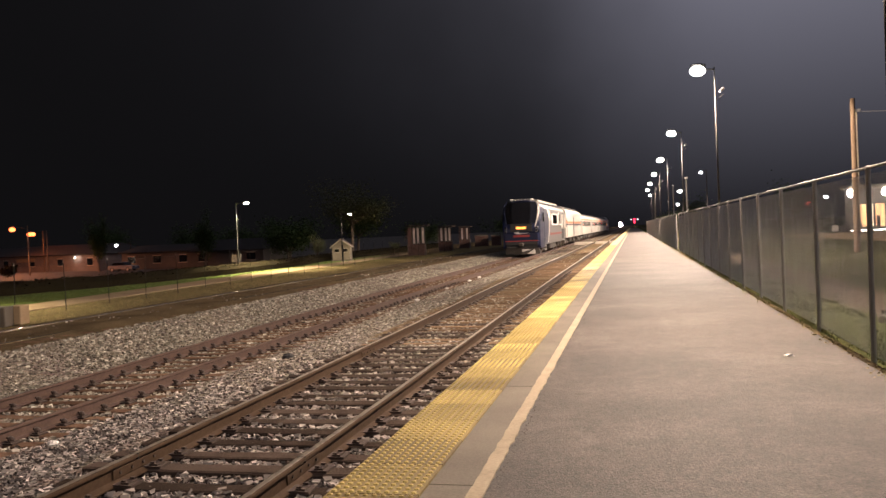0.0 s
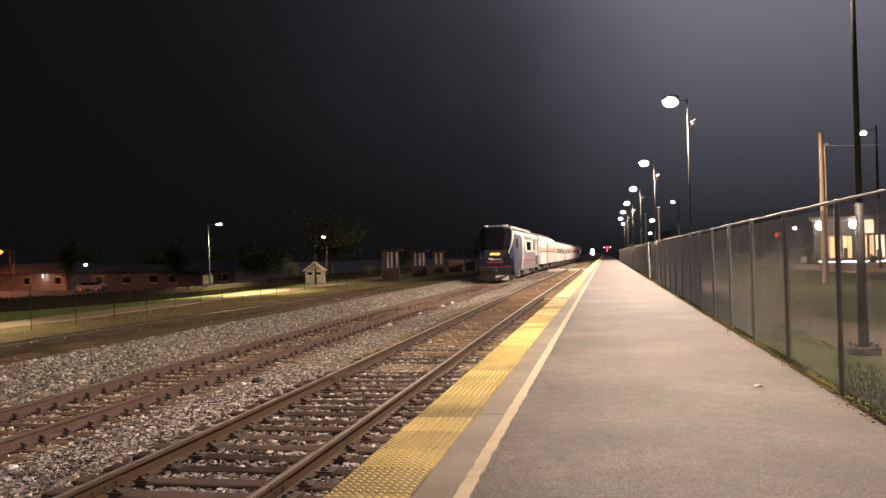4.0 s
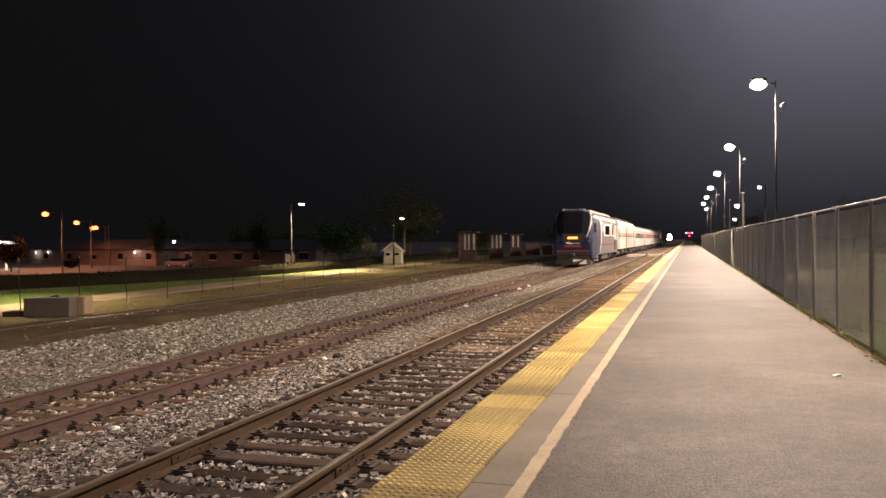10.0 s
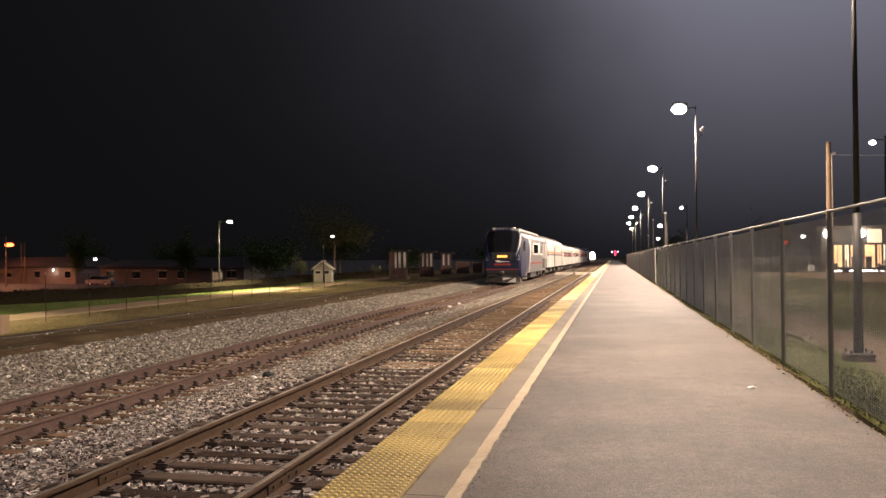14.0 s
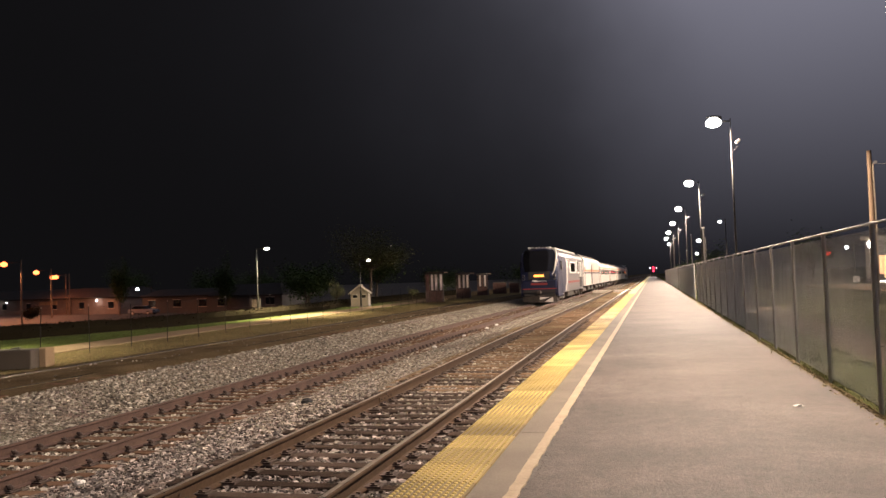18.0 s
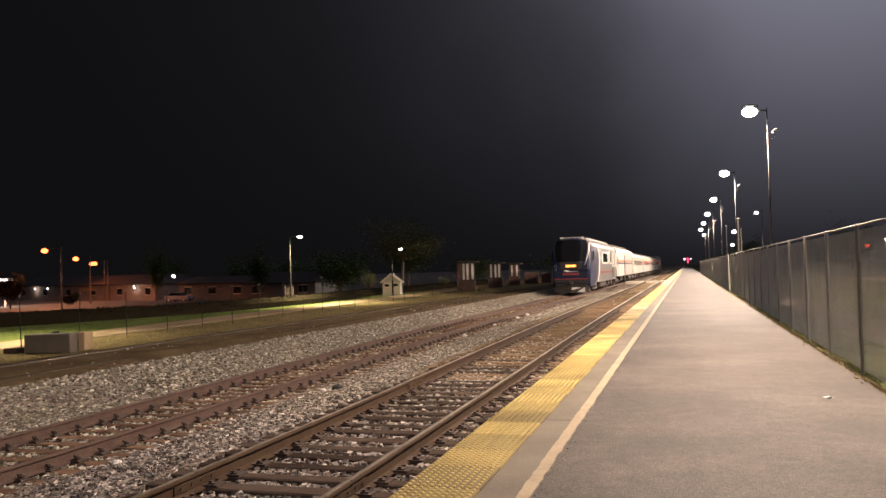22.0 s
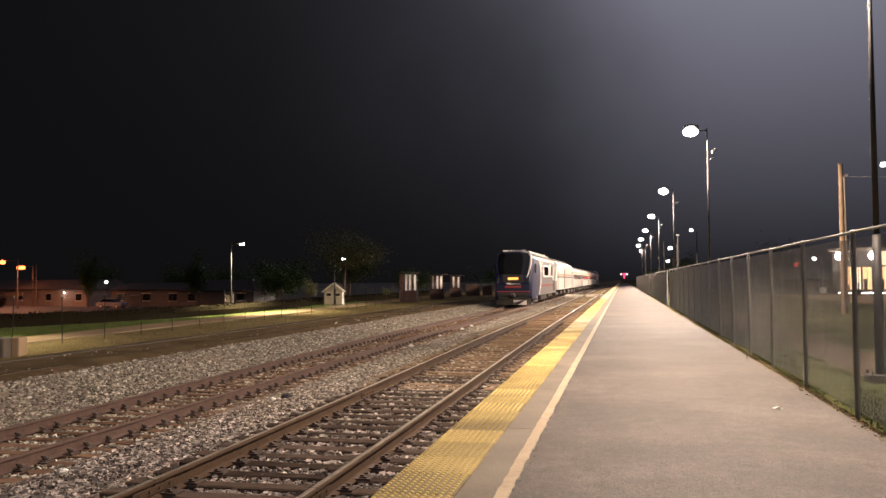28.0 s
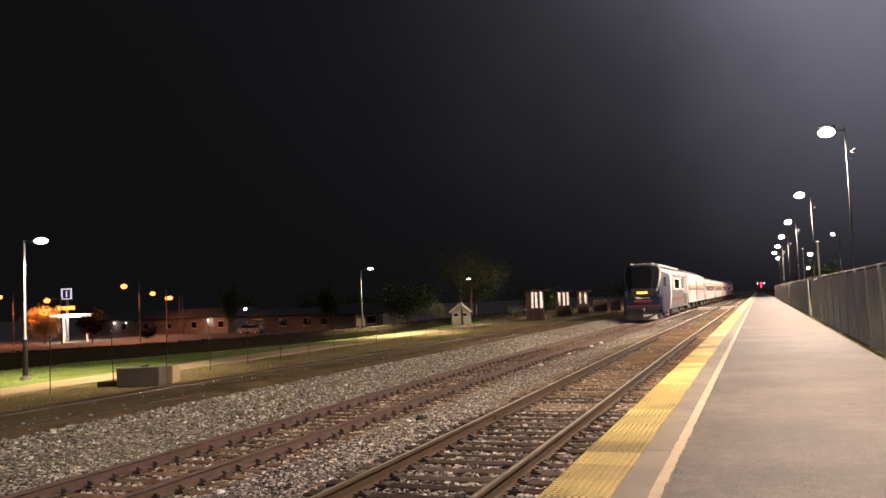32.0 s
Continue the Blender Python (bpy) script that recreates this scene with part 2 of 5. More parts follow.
M_STONES2 = stone_material("dusty_stones", [(0.0464, 0.0383, 0.0289), (0.3132, 0.284, 0.2237), (0.1392, 0.119, 0.0908), (0.5802, 0.544, 0.4454), (0.2323, 0.191, 0.1388), (0.0874, 0.0717, 0.0555), (0.395, 0.371, 0.3018)])
M_GRAVEL = gravel_material("gravel", [(0.054, 0.044, 0.03496), (0.27, 0.225, 0.184), (0.1296, 0.107, 0.08648), (0.3672, 0.32, 0.276)], 20.0, 0.05)
M_BROWN = surface("brown_infill", (0.105, 0.078, 0.048), (0.205, 0.155, 0.098), 0.95, 0, 1.5, 30, 0.8, 0.03, spec=0.0)
M_RUSTY_BED = surface("rust_stained_bed", (0.085, 0.062, 0.048), (0.19, 0.145, 0.115), 0.95, 0, 2.0, 30, 0.8, 0.03, spec=0.0)
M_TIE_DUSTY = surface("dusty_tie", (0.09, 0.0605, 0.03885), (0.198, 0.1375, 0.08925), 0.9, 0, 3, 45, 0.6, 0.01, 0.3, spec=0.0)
M_DIRT = surface("oily_dirt", (0.042, 0.031, 0.018), (0.135, 0.10, 0.058), 0.95, 0, 0.9, 25, 0.4, 0.03, spec=0.0)
M_LAWN_PATCHY = surface("patchy_lawn", (0.022, 0.030, 0.011), (0.085, 0.076, 0.043), 0.95, 0, 0.35, 30, 0.8, 0.03, fine_amount=0.25, spec=0.0)
M_GRASS_DIM = surface("trodden_grass", (0.034, 0.042, 0.016), (0.085, 0.088, 0.036), 0.95, 0, 1.1, 30, 0.8, 0.03, spec=0.0)
M_POST_DIM = surface("grey_galvanised_rail", (0.15, 0.145, 0.14), (0.23, 0.225, 0.22), 0.6, 0.2, 3, 60, 0)
M_OLD_CONCRETE = surface("old_concrete", (0.050, 0.041, 0.031), (0.10, 0.082, 0.062), 0.85, 0, 1.6, 60, 0.4, 0.005)
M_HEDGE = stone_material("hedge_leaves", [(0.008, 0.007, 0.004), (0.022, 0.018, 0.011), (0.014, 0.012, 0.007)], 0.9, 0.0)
M_GRASS_BED = surface("lawn_soil", (0.06, 0.078, 0.022), (0.125, 0.142, 0.042), 0.95, 0, 0.7, 30, 0.8, 0.03, spec=0.0)
M_DRY = surface("dry_grass", (0.085, 0.067, 0.033), (0.195, 0.15, 0.075), 0.95, 0, 0.6, 30, 0.8, 0.03, spec=0.0)
M_GRASS = stone_material("grass_blades", [(0.085, 0.135, 0.024), (0.14, 0.20, 0.040), (0.11, 0.165, 0.034), (0.19, 0.215, 0.06)], 0.7)
M_WEEDS = stone_material("weed_blades", [(0.05, 0.06, 0.018), (0.085, 0.10, 0.03), (0.13, 0.105, 0.05), (0.07, 0.075, 0.025)], 0.8, 0.2)
M_DRY_BLADES = stone_material("dry_blades", [(0.169, 0.137, 0.0494), (0.286, 0.215, 0.0845), (0.117, 0.117, 0.0338), (0.221, 0.156, 0.0676)], 0.8)
M_STREET = surface("street_asphalt", (0.08, 0.0736, 0.0672), (0.136, 0.125, 0.112), 0.85, 0, 0.5, 20, spec=0.0)
M_SIDEWALK = surface("sidewalk", (0.20, 0.14, 0.085), (0.30, 0.225, 0.145), 0.85, 0, 0.8, 40, spec=0.0)
M_STEEL = surface("galvanised_steel", (0.24, 0.235, 0.23), (0.40, 0.39, 0.38), 0.45, 0.75, 3, 60, 0.1, 0.001)
M_WIRE = surface("fence_wire", (0.30, 0.30, 0.315), (0.48, 0.48, 0.50), 0.55, 0.4, 3, 60, 0)
M_POST = surface("dull_galvanised_post", (0.26, 0.255, 0.25), (0.40, 0.39, 0.38), 0.6, 0.1, 3, 60, 0)
M_DARK_POST = surface("dark_post_paint", (0.02, 0.018, 0.016), (0.045, 0.04, 0.036), 0.6, 0.2, 3, 60, 0.1, 0.001)
M_POLE = surface("lamp_pole_grey", (0.022, 0.021, 0.021), (0.040, 0.039, 0.038), 0.55, 0.2, 2, 50, 0.1, 0.001)
M_BLACK = surface("black_metal", (0.012, 0.012, 0.013), (0.03, 0.03, 0.03), 0.5, 0.3, 4, 60, 0.1, 0.001)
M_WOOD_POLE = surface("weathered_pole_wood", (0.084, 0.054, 0.033), (0.162, 0.108, 0.066), 0.85, 0, 2, 40, 0.5, 0.01)
M_BRICK = surface("brick", (0.070, 0.034, 0.026), (0.125, 0.064, 0.049), 0.85, 0, 5, 60, 0.4, 0.005, 0.35)
M_MORTAR = surface("mortar", (0.13, 0.115, 0.10), (0.19, 0.17, 0.15), 0.9, 0, 5, 60)
M_WHITE = surface("white_paint", (0.70, 0.68, 0.64), (0.84, 0.82, 0.77), 0.55, 0, 3, 60, 0.1, 0.001)
M_SILVER = surface("stainless_silver", (0.42, 0.40, 0.37), (0.56, 0.54, 0.50), 0.42, 0.15, 0.8, 30, 0.05, 0.001)
M_SILVER_LOCO = surface("grey_silver_paint", (0.1209, 0.119, 0.1221), (0.1767, 0.1736, 0.1769), 0.4, 0.25, 0.8, 30, 0.05, 0.001)
M_SILVER_ROOF = surface("dusty_roof", (0.22, 0.21, 0.195), (0.34, 0.325, 0.30), 0.6, 0.3, 0.8, 20, 0.1, 0.002)
M_BLUE = surface("deep_blue_paint", (0.0045, 0.0075, 0.027), (0.008, 0.0125, 0.044), 0.4, 0.0, 2, 30, 0.05, 0.001, spec=0.3)
M_RED = surface("red_stripe_paint", (0.19, 0.018, 0.018), (0.28, 0.03, 0.027), 0.45, 0, 2, 30, 0.05, 0.001)
M_ORANGE = surface("orange_stripe_paint", (0.52, 0.13, 0.03), (0.65, 0.19, 0.05), 0.4, 0, 2, 30, 0.05, 0.001)
M_GLASS = surface("dark_glass", (0.004, 0.004, 0.005), (0.008, 0.008, 0.009), 0.08, 0, 2, 30, 0)
M_UNDER = surface("grimy_underframe", (0.025, 0.022, 0.02), (0.07, 0.06, 0.052), 0.8, 0.2, 3, 40, 0.3, 0.01)
M_WHEEL = surface("worn_wheel_steel", (0.10, 0.085, 0.075), (0.20, 0.17, 0.15), 0.5, 0.6, 3, 40)
M_BARK = surface("bark", (0.06, 0.045, 0.03), (0.14, 0.10, 0.07), 0.9, 0, 3, 30, 0.8, 0.02)
M_LEAF = stone_material("leaves", [(0.025, 0.045, 0.012), (0.055, 0.085, 0.022), (0.04, 0.065, 0.016), (0.08, 0.10, 0.03)], 0.75, 0.15)
M_LEAF_PALE = stone_material("pale_leaves", [(0.10, 0.12, 0.04), (0.18, 0.19, 0.07), (0.14, 0.15, 0.05)], 0.6)
M_SIDING = surface("tan_siding", (0.16, 0.132, 0.096), (0.24, 0.20, 0.148), 0.8, 0, 2, 40)
M_ROOF = surface("shingle_roof", (0.16, 0.13, 0.10), (0.25, 0.21, 0.17), 0.9, 0, 3, 30)
M_WALL_DIM = surface("dull_brown_wall", (0.095, 0.075, 0.065), (0.16, 0.125, 0.11), 0.85, 0, 1.5, 40)
# leaf colour carries some of the street lamp's orange light
M_LEAF_LAMPLIT = stone_material("lamplit_leaves", [(0.30, 0.20, 0.08), (0.42, 0.30, 0.13), (0.22, 0.16, 0.06)], 0.6)
M_STAKE = surface("black_stake_paint", (0.008, 0.007, 0.006), (0.016, 0.014, 0.012), 0.7, 0.1, 3, 60, 0, spec=0.2)
M_WORN = surface("worn_earth_path", (0.062, 0.05, 0.038), (0.12, 0.098, 0.075), 0.95, 0, 0.9, 30, 0.6, 0.02, spec=0.0)
M_GRASS_MID = stone_material("trodden_blades", [(0.045, 0.055, 0.018), (0.08, 0.09, 0.03), (0.105, 0.095, 0.045), (0.06, 0.075, 0.025)], 0.8, 0.2)
M_DARK_ROOF = surface("dark_felt_roof", (0.012, 0.010, 0.009), (0.026, 0.022, 0.02), 0.9, 0, 1.5, 30, 0.3, 0.01)
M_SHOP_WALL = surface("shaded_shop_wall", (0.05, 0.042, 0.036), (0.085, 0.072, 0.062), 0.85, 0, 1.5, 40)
M_CAR = surface("grey_car_paint", (0.10, 0.11, 0.13), (0.15, 0.16, 0.18), 0.35, 0.2, 1.0, 40, 0)
M_LEAF_WARM = stone_material("warm_leaves", [(0.07, 0.075, 0.025), (0.13, 0.125, 0.05), (0.095, 0.10, 0.035)], 0.7, 0.1)
M_TRIM = surface("cream_trim", (0.32, 0.275, 0.205), (0.42, 0.37, 0.285), 0.7, 0, 3, 40)


def translucent(name, colour):
    """Weathered milky sheet that lets light through from behind."""
    m, n, l, b = material(name)
    tr, mix, tc, noi, ramp = n.new("ShaderNodeBsdfTranslucent"), n.new("ShaderNodeMixShader"), n.new("ShaderNodeTexCoord"), n.new("ShaderNodeTexNoise"), n.new("ShaderNodeValToRGB")
    noi.inputs["Scale"].default_value = 3.0
    ramp.color_ramp.elements[0].color, ramp.color_ramp.elements[1].color = (*[c * 0.7 for c in colour], 1), (*colour, 1)
    l.new(tc.outputs["Object"], noi.inputs["Vector"]), l.new(noi.outputs["Fac"], ramp.inputs[0])
    b.inputs["Base Color"].default_value = (0.12, 0.105, 0.10, 1)
    l.new(ramp.outputs[0], tr.inputs["Color"])
    mix.inputs[0].default_value = 0.85
    l.new(b.outputs[0], mix.inputs[1]), l.new(tr.outputs[0], mix.inputs[2])
    l.new(mix.outputs[0], n["Material Output"].inputs["Surface"])
    return m


M_MILKY = translucent("milky_sheet", (0.86, 0.80, 0.76))
M_LAMP = glow("lamp_lens", (1.0, 0.93, 0.82), 30)
M_LAMP_PATH = glow("path_lamp_lens", (1.0, 0.92, 0.74), 22)
M_LAMP_HPS = glow("sodium_lens", (1.0, 0.15, 0.04), 5.0)
M_LAMP_COOL = glow("cool_lens", (0.95, 0.97, 1.0), 8)
M_SIGNAL_RED = glow("red_lens", (1.0, 0.02, 0.05), 9)
M_SIGN_ORANGE = glow("amber_display", (1.0, 0.36, 0.07), 1.6)
M_HEAD = glow("headlight_lens", (1.0, 0.84, 0.70), 22000)
# windscreen emission added to swell the headlight's glare
M_CAB_GLARE = glow("glare_cab_window", (1.0, 0.84, 0.66), 60)
M_SHOP = glow("lit_shop_window", (1.0, 0.50, 0.24), 1.3)
M_SIGN_DIM = glow("dim_sign_face", (0.85, 0.80, 1.0), 0.5)
M_SHOP_PALE = glow("pale_shop_window", (1.0, 0.74, 0.50), 1.25)
M_SHOP_WHITE = glow("lit_white_panel", (1.0, 0.93, 0.85), 10.0)
M_WALL_LAMP = glow("glaring_wall_lamp", (1.0, 0.93, 0.86), 35)
M_NEON = glow("red_neon", (1.0, 0.06, 0.02), 2.0)

# ---------------------------------------------------------------- mesh tools


def box(bm, x0, x1, y0, y1, z0, z1, bevel=0.0):
    made = bmesh.ops.create_cube(bm, size=1.0)["verts"]
    for v in made:
        v.co = Vector(((x0 + x1) / 2 + v.co.x * (x1 - x0), (y0 + y1) / 2 + v.co.y * (y1 - y0), (z0 + z1) / 2 + v.co.z * (z1 - z0)))
    if bevel:
        edges = list({e for v in made for e in v.link_edges})
        bmesh.ops.bevel(bm, geom=edges, offset=bevel, segments=1, affect="EDGES", profile=0.5)
    return made


def rod(bm, a, b, r0, r1=None, sides=10):
    a, b = Vector(a), Vector(b)
    r1 = r0 if r1 is None else r1
    axis = (b - a).normalized()
    u = axis.orthogonal().normalized()
    w = axis.cross(u)
    rings = []
    for p, r in ((a, r0), (b, r1)):
        rings.append([bm.verts.new(p + r * (math.cos(2 * math.pi * i / sides) * u + math.sin(2 * math.pi * i / sides) * w)) for i in range(sides)])
    for i in range(sides):
        bm.faces.new((rings[0][i], rings[0][(i + 1) % sides], rings[1][(i + 1) % sides], rings[1][i]))
    bm.faces.new(rings[0][::-1]), bm.faces.new(rings[1])


def dome(bm, centre, radii, segs=12, rings=6, low=-90, high=90):
    c, rows = Vector(centre), []
    for i in range(rings + 1):
        a = radians(low + (high - low) * i / rings)
        rows.append([bm.verts.new(c + Vector((radii[0] * math.cos(a) * math.cos(2 * math.pi * j / segs), radii[1] * math.cos(a) * math.sin(2 * math.pi * j / segs), radii[2] * math.sin(a)))) for j in range(segs)])
    for r0, r1 in zip(rows, rows[1:]):
        for j in range(segs):
            bm.faces.new((r0[j], r0[(j + 1) % segs], r1[(j + 1) % segs], r1[j]))
    bm.faces.new(rows[0][::-1]), bm.faces.new(rows[-1])


def loft(bm, sections, caps=True):
    rows = [[bm.verts.new(p) for p in s] for s in sections]
    n = len(rows[0])
    for r0, r1 in zip(rows, rows[1:]):
        for j in range(n):
            bm.faces.new((r0[j], r0[(j + 1) % n], r1[(j + 1) % n], r1[j]))
    if caps:
        bm.faces.new(rows[0][::-1]), bm.faces.new(rows[-1])


def mesh_of(name, bm, mat, smooth=False):
    bmesh.ops.remove_doubles(bm, verts=bm.verts, dist=1e-5)
    bmesh.ops.recalc_face_normals(bm, faces=bm.faces)
    me = bpy.data.meshes.new(name)
    bm.to_mesh(me)
    bm.free()
    me.materials.append(mat)
    if smooth:
        for p in me.polygons:
            p.use_smooth = True
    return me


def part(name, bm, mat, parent=None, label="", at=None, smooth=False):
    """Link bm (or a ready mesh) as one mesh object under parent."""
    me = bm if isinstance(bm, bpy.types.Mesh) else mesh_of(name, bm, mat, smooth)
    ob = new(name, me)
    if parent is not None:
        ob.parent = parent
    if at is not None:
        ob.matrix_basis = at
    return tagged(ob, label)


def boxes(*dims, bevel=0.0):
    bm = bmesh.new()
    for d in dims:
        box(bm, *d, bevel=bevel)
    return bm


def rods(*dims, sides=10):
    bm = bmesh.new()
    for d in dims:
        rod(bm, *d, sides=sides)
    return bm


def empty(name, m, label, category, group="", kind=""):
    ob = new(name)
    ob.empty_display_size = 0.2
    ob.matrix_basis = m
    return tagged(ob, label, category, group, kind)


def scatter(name, shapes, places, turns, sizes, mat):
    """One mesh of many small pieces. shapes: list of (verts, tris); each piece takes one, turned, sized and placed."""
    rng = np.random.default_rng(len(places))
    pick = rng.integers(0, len(shapes), len(places))
    vs, fs, base = [], [], 0
    for k, (sv, sf) in enumerate(shapes):
        idx = np.nonzero(pick == k)[0]
        if not len(idx):
            continue
        v = sv[None] * sizes[idx][:, None, None]
        v = np.einsum("nij,nkj->nki", turns[idx], v) + places[idx][:, None]
        nv = len(sv)
        f = sf[None] + (np.arange(len(idx)) * nv)[:, None, None] + base
        vs.append(v.reshape(-1, 3)), fs.append(f.reshape(-1, sf.shape[1]))
        base += nv * len(idx)
    v, f = np.concatenate(vs), np.concatenate(fs)
    me = bpy.data.meshes.new(name)
    me.vertices.add(len(v)), me.loops.add(f.size), me.polygons.add(len(f))
    me.vertices.foreach_set("co", v.astype(np.float32).ravel())
    me.polygons.foreach_set("loop_start", np.arange(len(f), dtype=np.int32) * f.shape[1])
    me.loops.foreach_set("vertex_index", f.astype(np.int32).ravel())
    me.update(calc_edges=True)
    me.shade_flat()
    me.materials.append(mat)
    return me


def random_turns(rng, n, flat=False):
    a = rng.uniform(0, 2 * np.pi, n)
    z = np.zeros((n, 3, 3))
    z[:, 0, 0], z[:, 0, 1], z[:, 1, 0], z[:, 1, 1], z[:, 2, 2] = np.cos(a), -np.sin(a), np.sin(a), np.cos(a), 1
    if flat:
        return z
    b = rng.uniform(-1.1, 1.1, n)
    x = np.zeros((n, 3, 3))
    x[:, 1, 1], x[:, 1, 2], x[:, 2, 1], x[:, 2, 2], x[:, 0, 0] = np.cos(b), -np.sin(b), np.sin(b), np.cos(b), 1
    return z @ x


def stone_shapes(rng, count=11):
    """Broken stones: boxes with pulled corners, 12 triangles each."""
    corners = np.array([(x, y, z) for x in (-1, 1) for y in (-1, 1) for z in (-1, 1)], float)
    tris = np.array([(0, 1, 3), (0, 3, 2), (4, 6, 7), (4, 7, 5), (0, 4, 5), (0, 5, 1), (2, 3, 7), (2, 7, 6), (0, 2, 6), (0, 6, 4), (1, 5, 7), (1, 7, 3)])
    return [((corners * np.where(rng.uniform(0, 1, (8, 1)) < 0.28, 0.25, 1.0) * rng.uniform(0.6, 1.0, (8, 3)) * (1.15, 0.8, 0.58)), tris) for _ in range(count)]


# ---------------------------------------------------------------- levels
T1_X, T1_Z = -3.50, -0.17
T2_X, T2_Z = -8.17, -0.48
T3_X, T3_Z = -13.2, -0.28
PROFILE = [(-2500, -2.2), (-60, -2.2), (-38, -2.2), (-31.5, -0.75), (-28, -0.42), (-24, -0.4), (-17.5, -0.4), (-15.2, -0.42), (-14.9, -0.36), (-14.0, -0.335), (-12.4, -0.335), (-11.7, -0.40),
           (-11.2, -0.50), (-10.2, -0.62), (-9.5, -0.66), (-8.95, -0.71), (-7.4, -0.71), (-6.85, -0.66), (-6.1, -0.60), (-5.0, -0.40), (-2.1, -0.40), (-1.9, -0.52), (2.1, -0.52),
           (2.2, -0.06), (4, -0.1), (20, -0.35), (60, -0.5), (2500, -0.5)]


def sag(x, y):
    """How far the old tracks and their beds have sunk beside the near end of the platform."""
    t = np.clip((31 - np.asarray(y, float)) / 25, 0, 1)
    return np.interp(x, [-11.3, -10.2, -6.4, -5.6, -2.3, -1.95], [0, 0.13, 0.13, 0.09, 0.09, 0]) * t * t * (3 - 2 * t)


def ground_z(x, y=100.0):
    return np.interp(x, [p[0] for p in PROFILE], [p[1] for p in PROFILE]) - sag(x, y)


# ---------------------------------------------------------------- ground
def build_ground():
    xs = sorted({p[0] for p in PROFILE} | {-4.85, -2.15, -1200, -600, -300, -150, -100, -45, -26, -22, -19.5, -13.3, -9.45, -8.95, -8, -7.4, -6.9, -3.5, 0, 2.6, 3.05, 3.5, 4.2, 4.9, 5.4, 6.4, 9, 13, 30, 100, 300, 800})
    ys = [-1500, -500, -200, -80, -40, -20] + [-10 + 2.5 * i for i in range(45)] + [110, 125, 150, 200, 300, 450, 700, 1100, 1700, 2500]
    me = bpy.data.meshes.new("ground")
    rng = np.random.default_rng(3)
    verts = [(x, y, float(ground_z(x, y)) + (min(0.03, max(0, (y - 12) * 0.003)) if -5.1 < x < -2.0 else 0) + (0.02 * rng.normal() if -15 < x < -2.2 or 2.3 < x < 60 else 0)) for y in ys for x in xs]
    n = len(xs)
    faces, mats = [], []
    for j in range(len(ys) - 1):
        for i in range(n - 1):
            faces.append((j * n + i, j * n + i + 1, (j + 1) * n + i + 1, (j + 1) * n + i))
            x = (xs[i] + xs[i + 1]) / 2
            y = (ys[j] + ys[j + 1]) / 2
            mats.append(5 if (-5.1 < x < -2.2 and y > 15) else 9 if -8.96 < x < -7.4 else 7 if 3.3 < x < 5.0 else 8 if 2.2 < x < 3.3 else 4 if x < -38 else (1 if y > 68 else 0) if x < -19.5 else 3 if x < -14.9 else 1 if x < -11.5 else 2 if x < -1.9 else 6 if x > 2 else 1)
    me.from_pydata(verts, [], faces)
    for m in (M_GRASS_BED, M_DIRT, M_GRAVEL, M_DRY, M_STREET, M_BROWN, M_LAWN_PATCHY, M_WORN, M_GRASS_DIM, M_RUSTY_BED):
        me.materials.append(m)
    me.polygons.foreach_set("material_index", mats)
    tagged(new("ground", me), "lawn, dirt and grey gravel beds round the railway", "ground", kind="structure")


def rail_mesh(name, y0, y1, mats, cx=0.0, shine=None):
    """A flat-bottomed rail: base, web and head, with a worn running top."""
    prof = [(-0.07, -0.172), (0.07, -0.172), (0.07, -0.16), (0.012, -0.138), (0.012, -0.045), (0.037, -0.033), (0.037, -0.014), (0.034, -0.006), (0.024, -0.0015), (0.008, 0.0),
            (-0.008, 0.0), (-0.024, -0.0015), (-0.034, -0.006), (-0.037, -0.014), (-0.037, -0.033), (-0.012, -0.045), (-0.012, -0.138), (-0.07, -0.16)]
    bm = bmesh.new()
    loft(bm, [[(x, y, z - float(sag(cx, y))) for x, z in prof] for y in (y0, *[6 + 2.5 * i for i in range(11)], y1)])
    me = mesh_of(name, bm, mats[0])
    me.materials.append(mats[1])
    me.materials.append(mats[2])
    if shine:
        me.materials.append(shine)
    for p in me.polygons:
        if shine and abs(p.center.x) < 0.018 and p.normal.z > 0.9:
            p.material_index, p.use_smooth = 3, True
        elif p.normal.z > 0.3 and p.center.z > -0.012:
            p.material_index, p.use_smooth = 1, True
        elif p.center.z > -0.042 and abs(p.normal.y) < 0.5:
            p.material_index = 2
    return me


def tie_mesh(rng, mat):
    """A sawn, weathered sleeper with split ends."""
    bm = bmesh.new()
    n = 7
    secs = []
    for i in range(n):
        x = -1.3 + 2.6 * i / (n - 1)
        j = rng.uniform(-0.008, 0.008, 4)
        secs.append([(x, -0.11 + j[0], -0.2), (x, 0.11 + j[1], -0.2), (x, 0.108 + j[1], -0.012 + j[2]), (x, 0.09, j[2] * 0.8), (x, -0.09, j[3] * 0.8), (x, -0.108 + j[0], -0.012 + j[3])])
    loft(bm, secs)
    return mesh_of("tie", bm, mat)


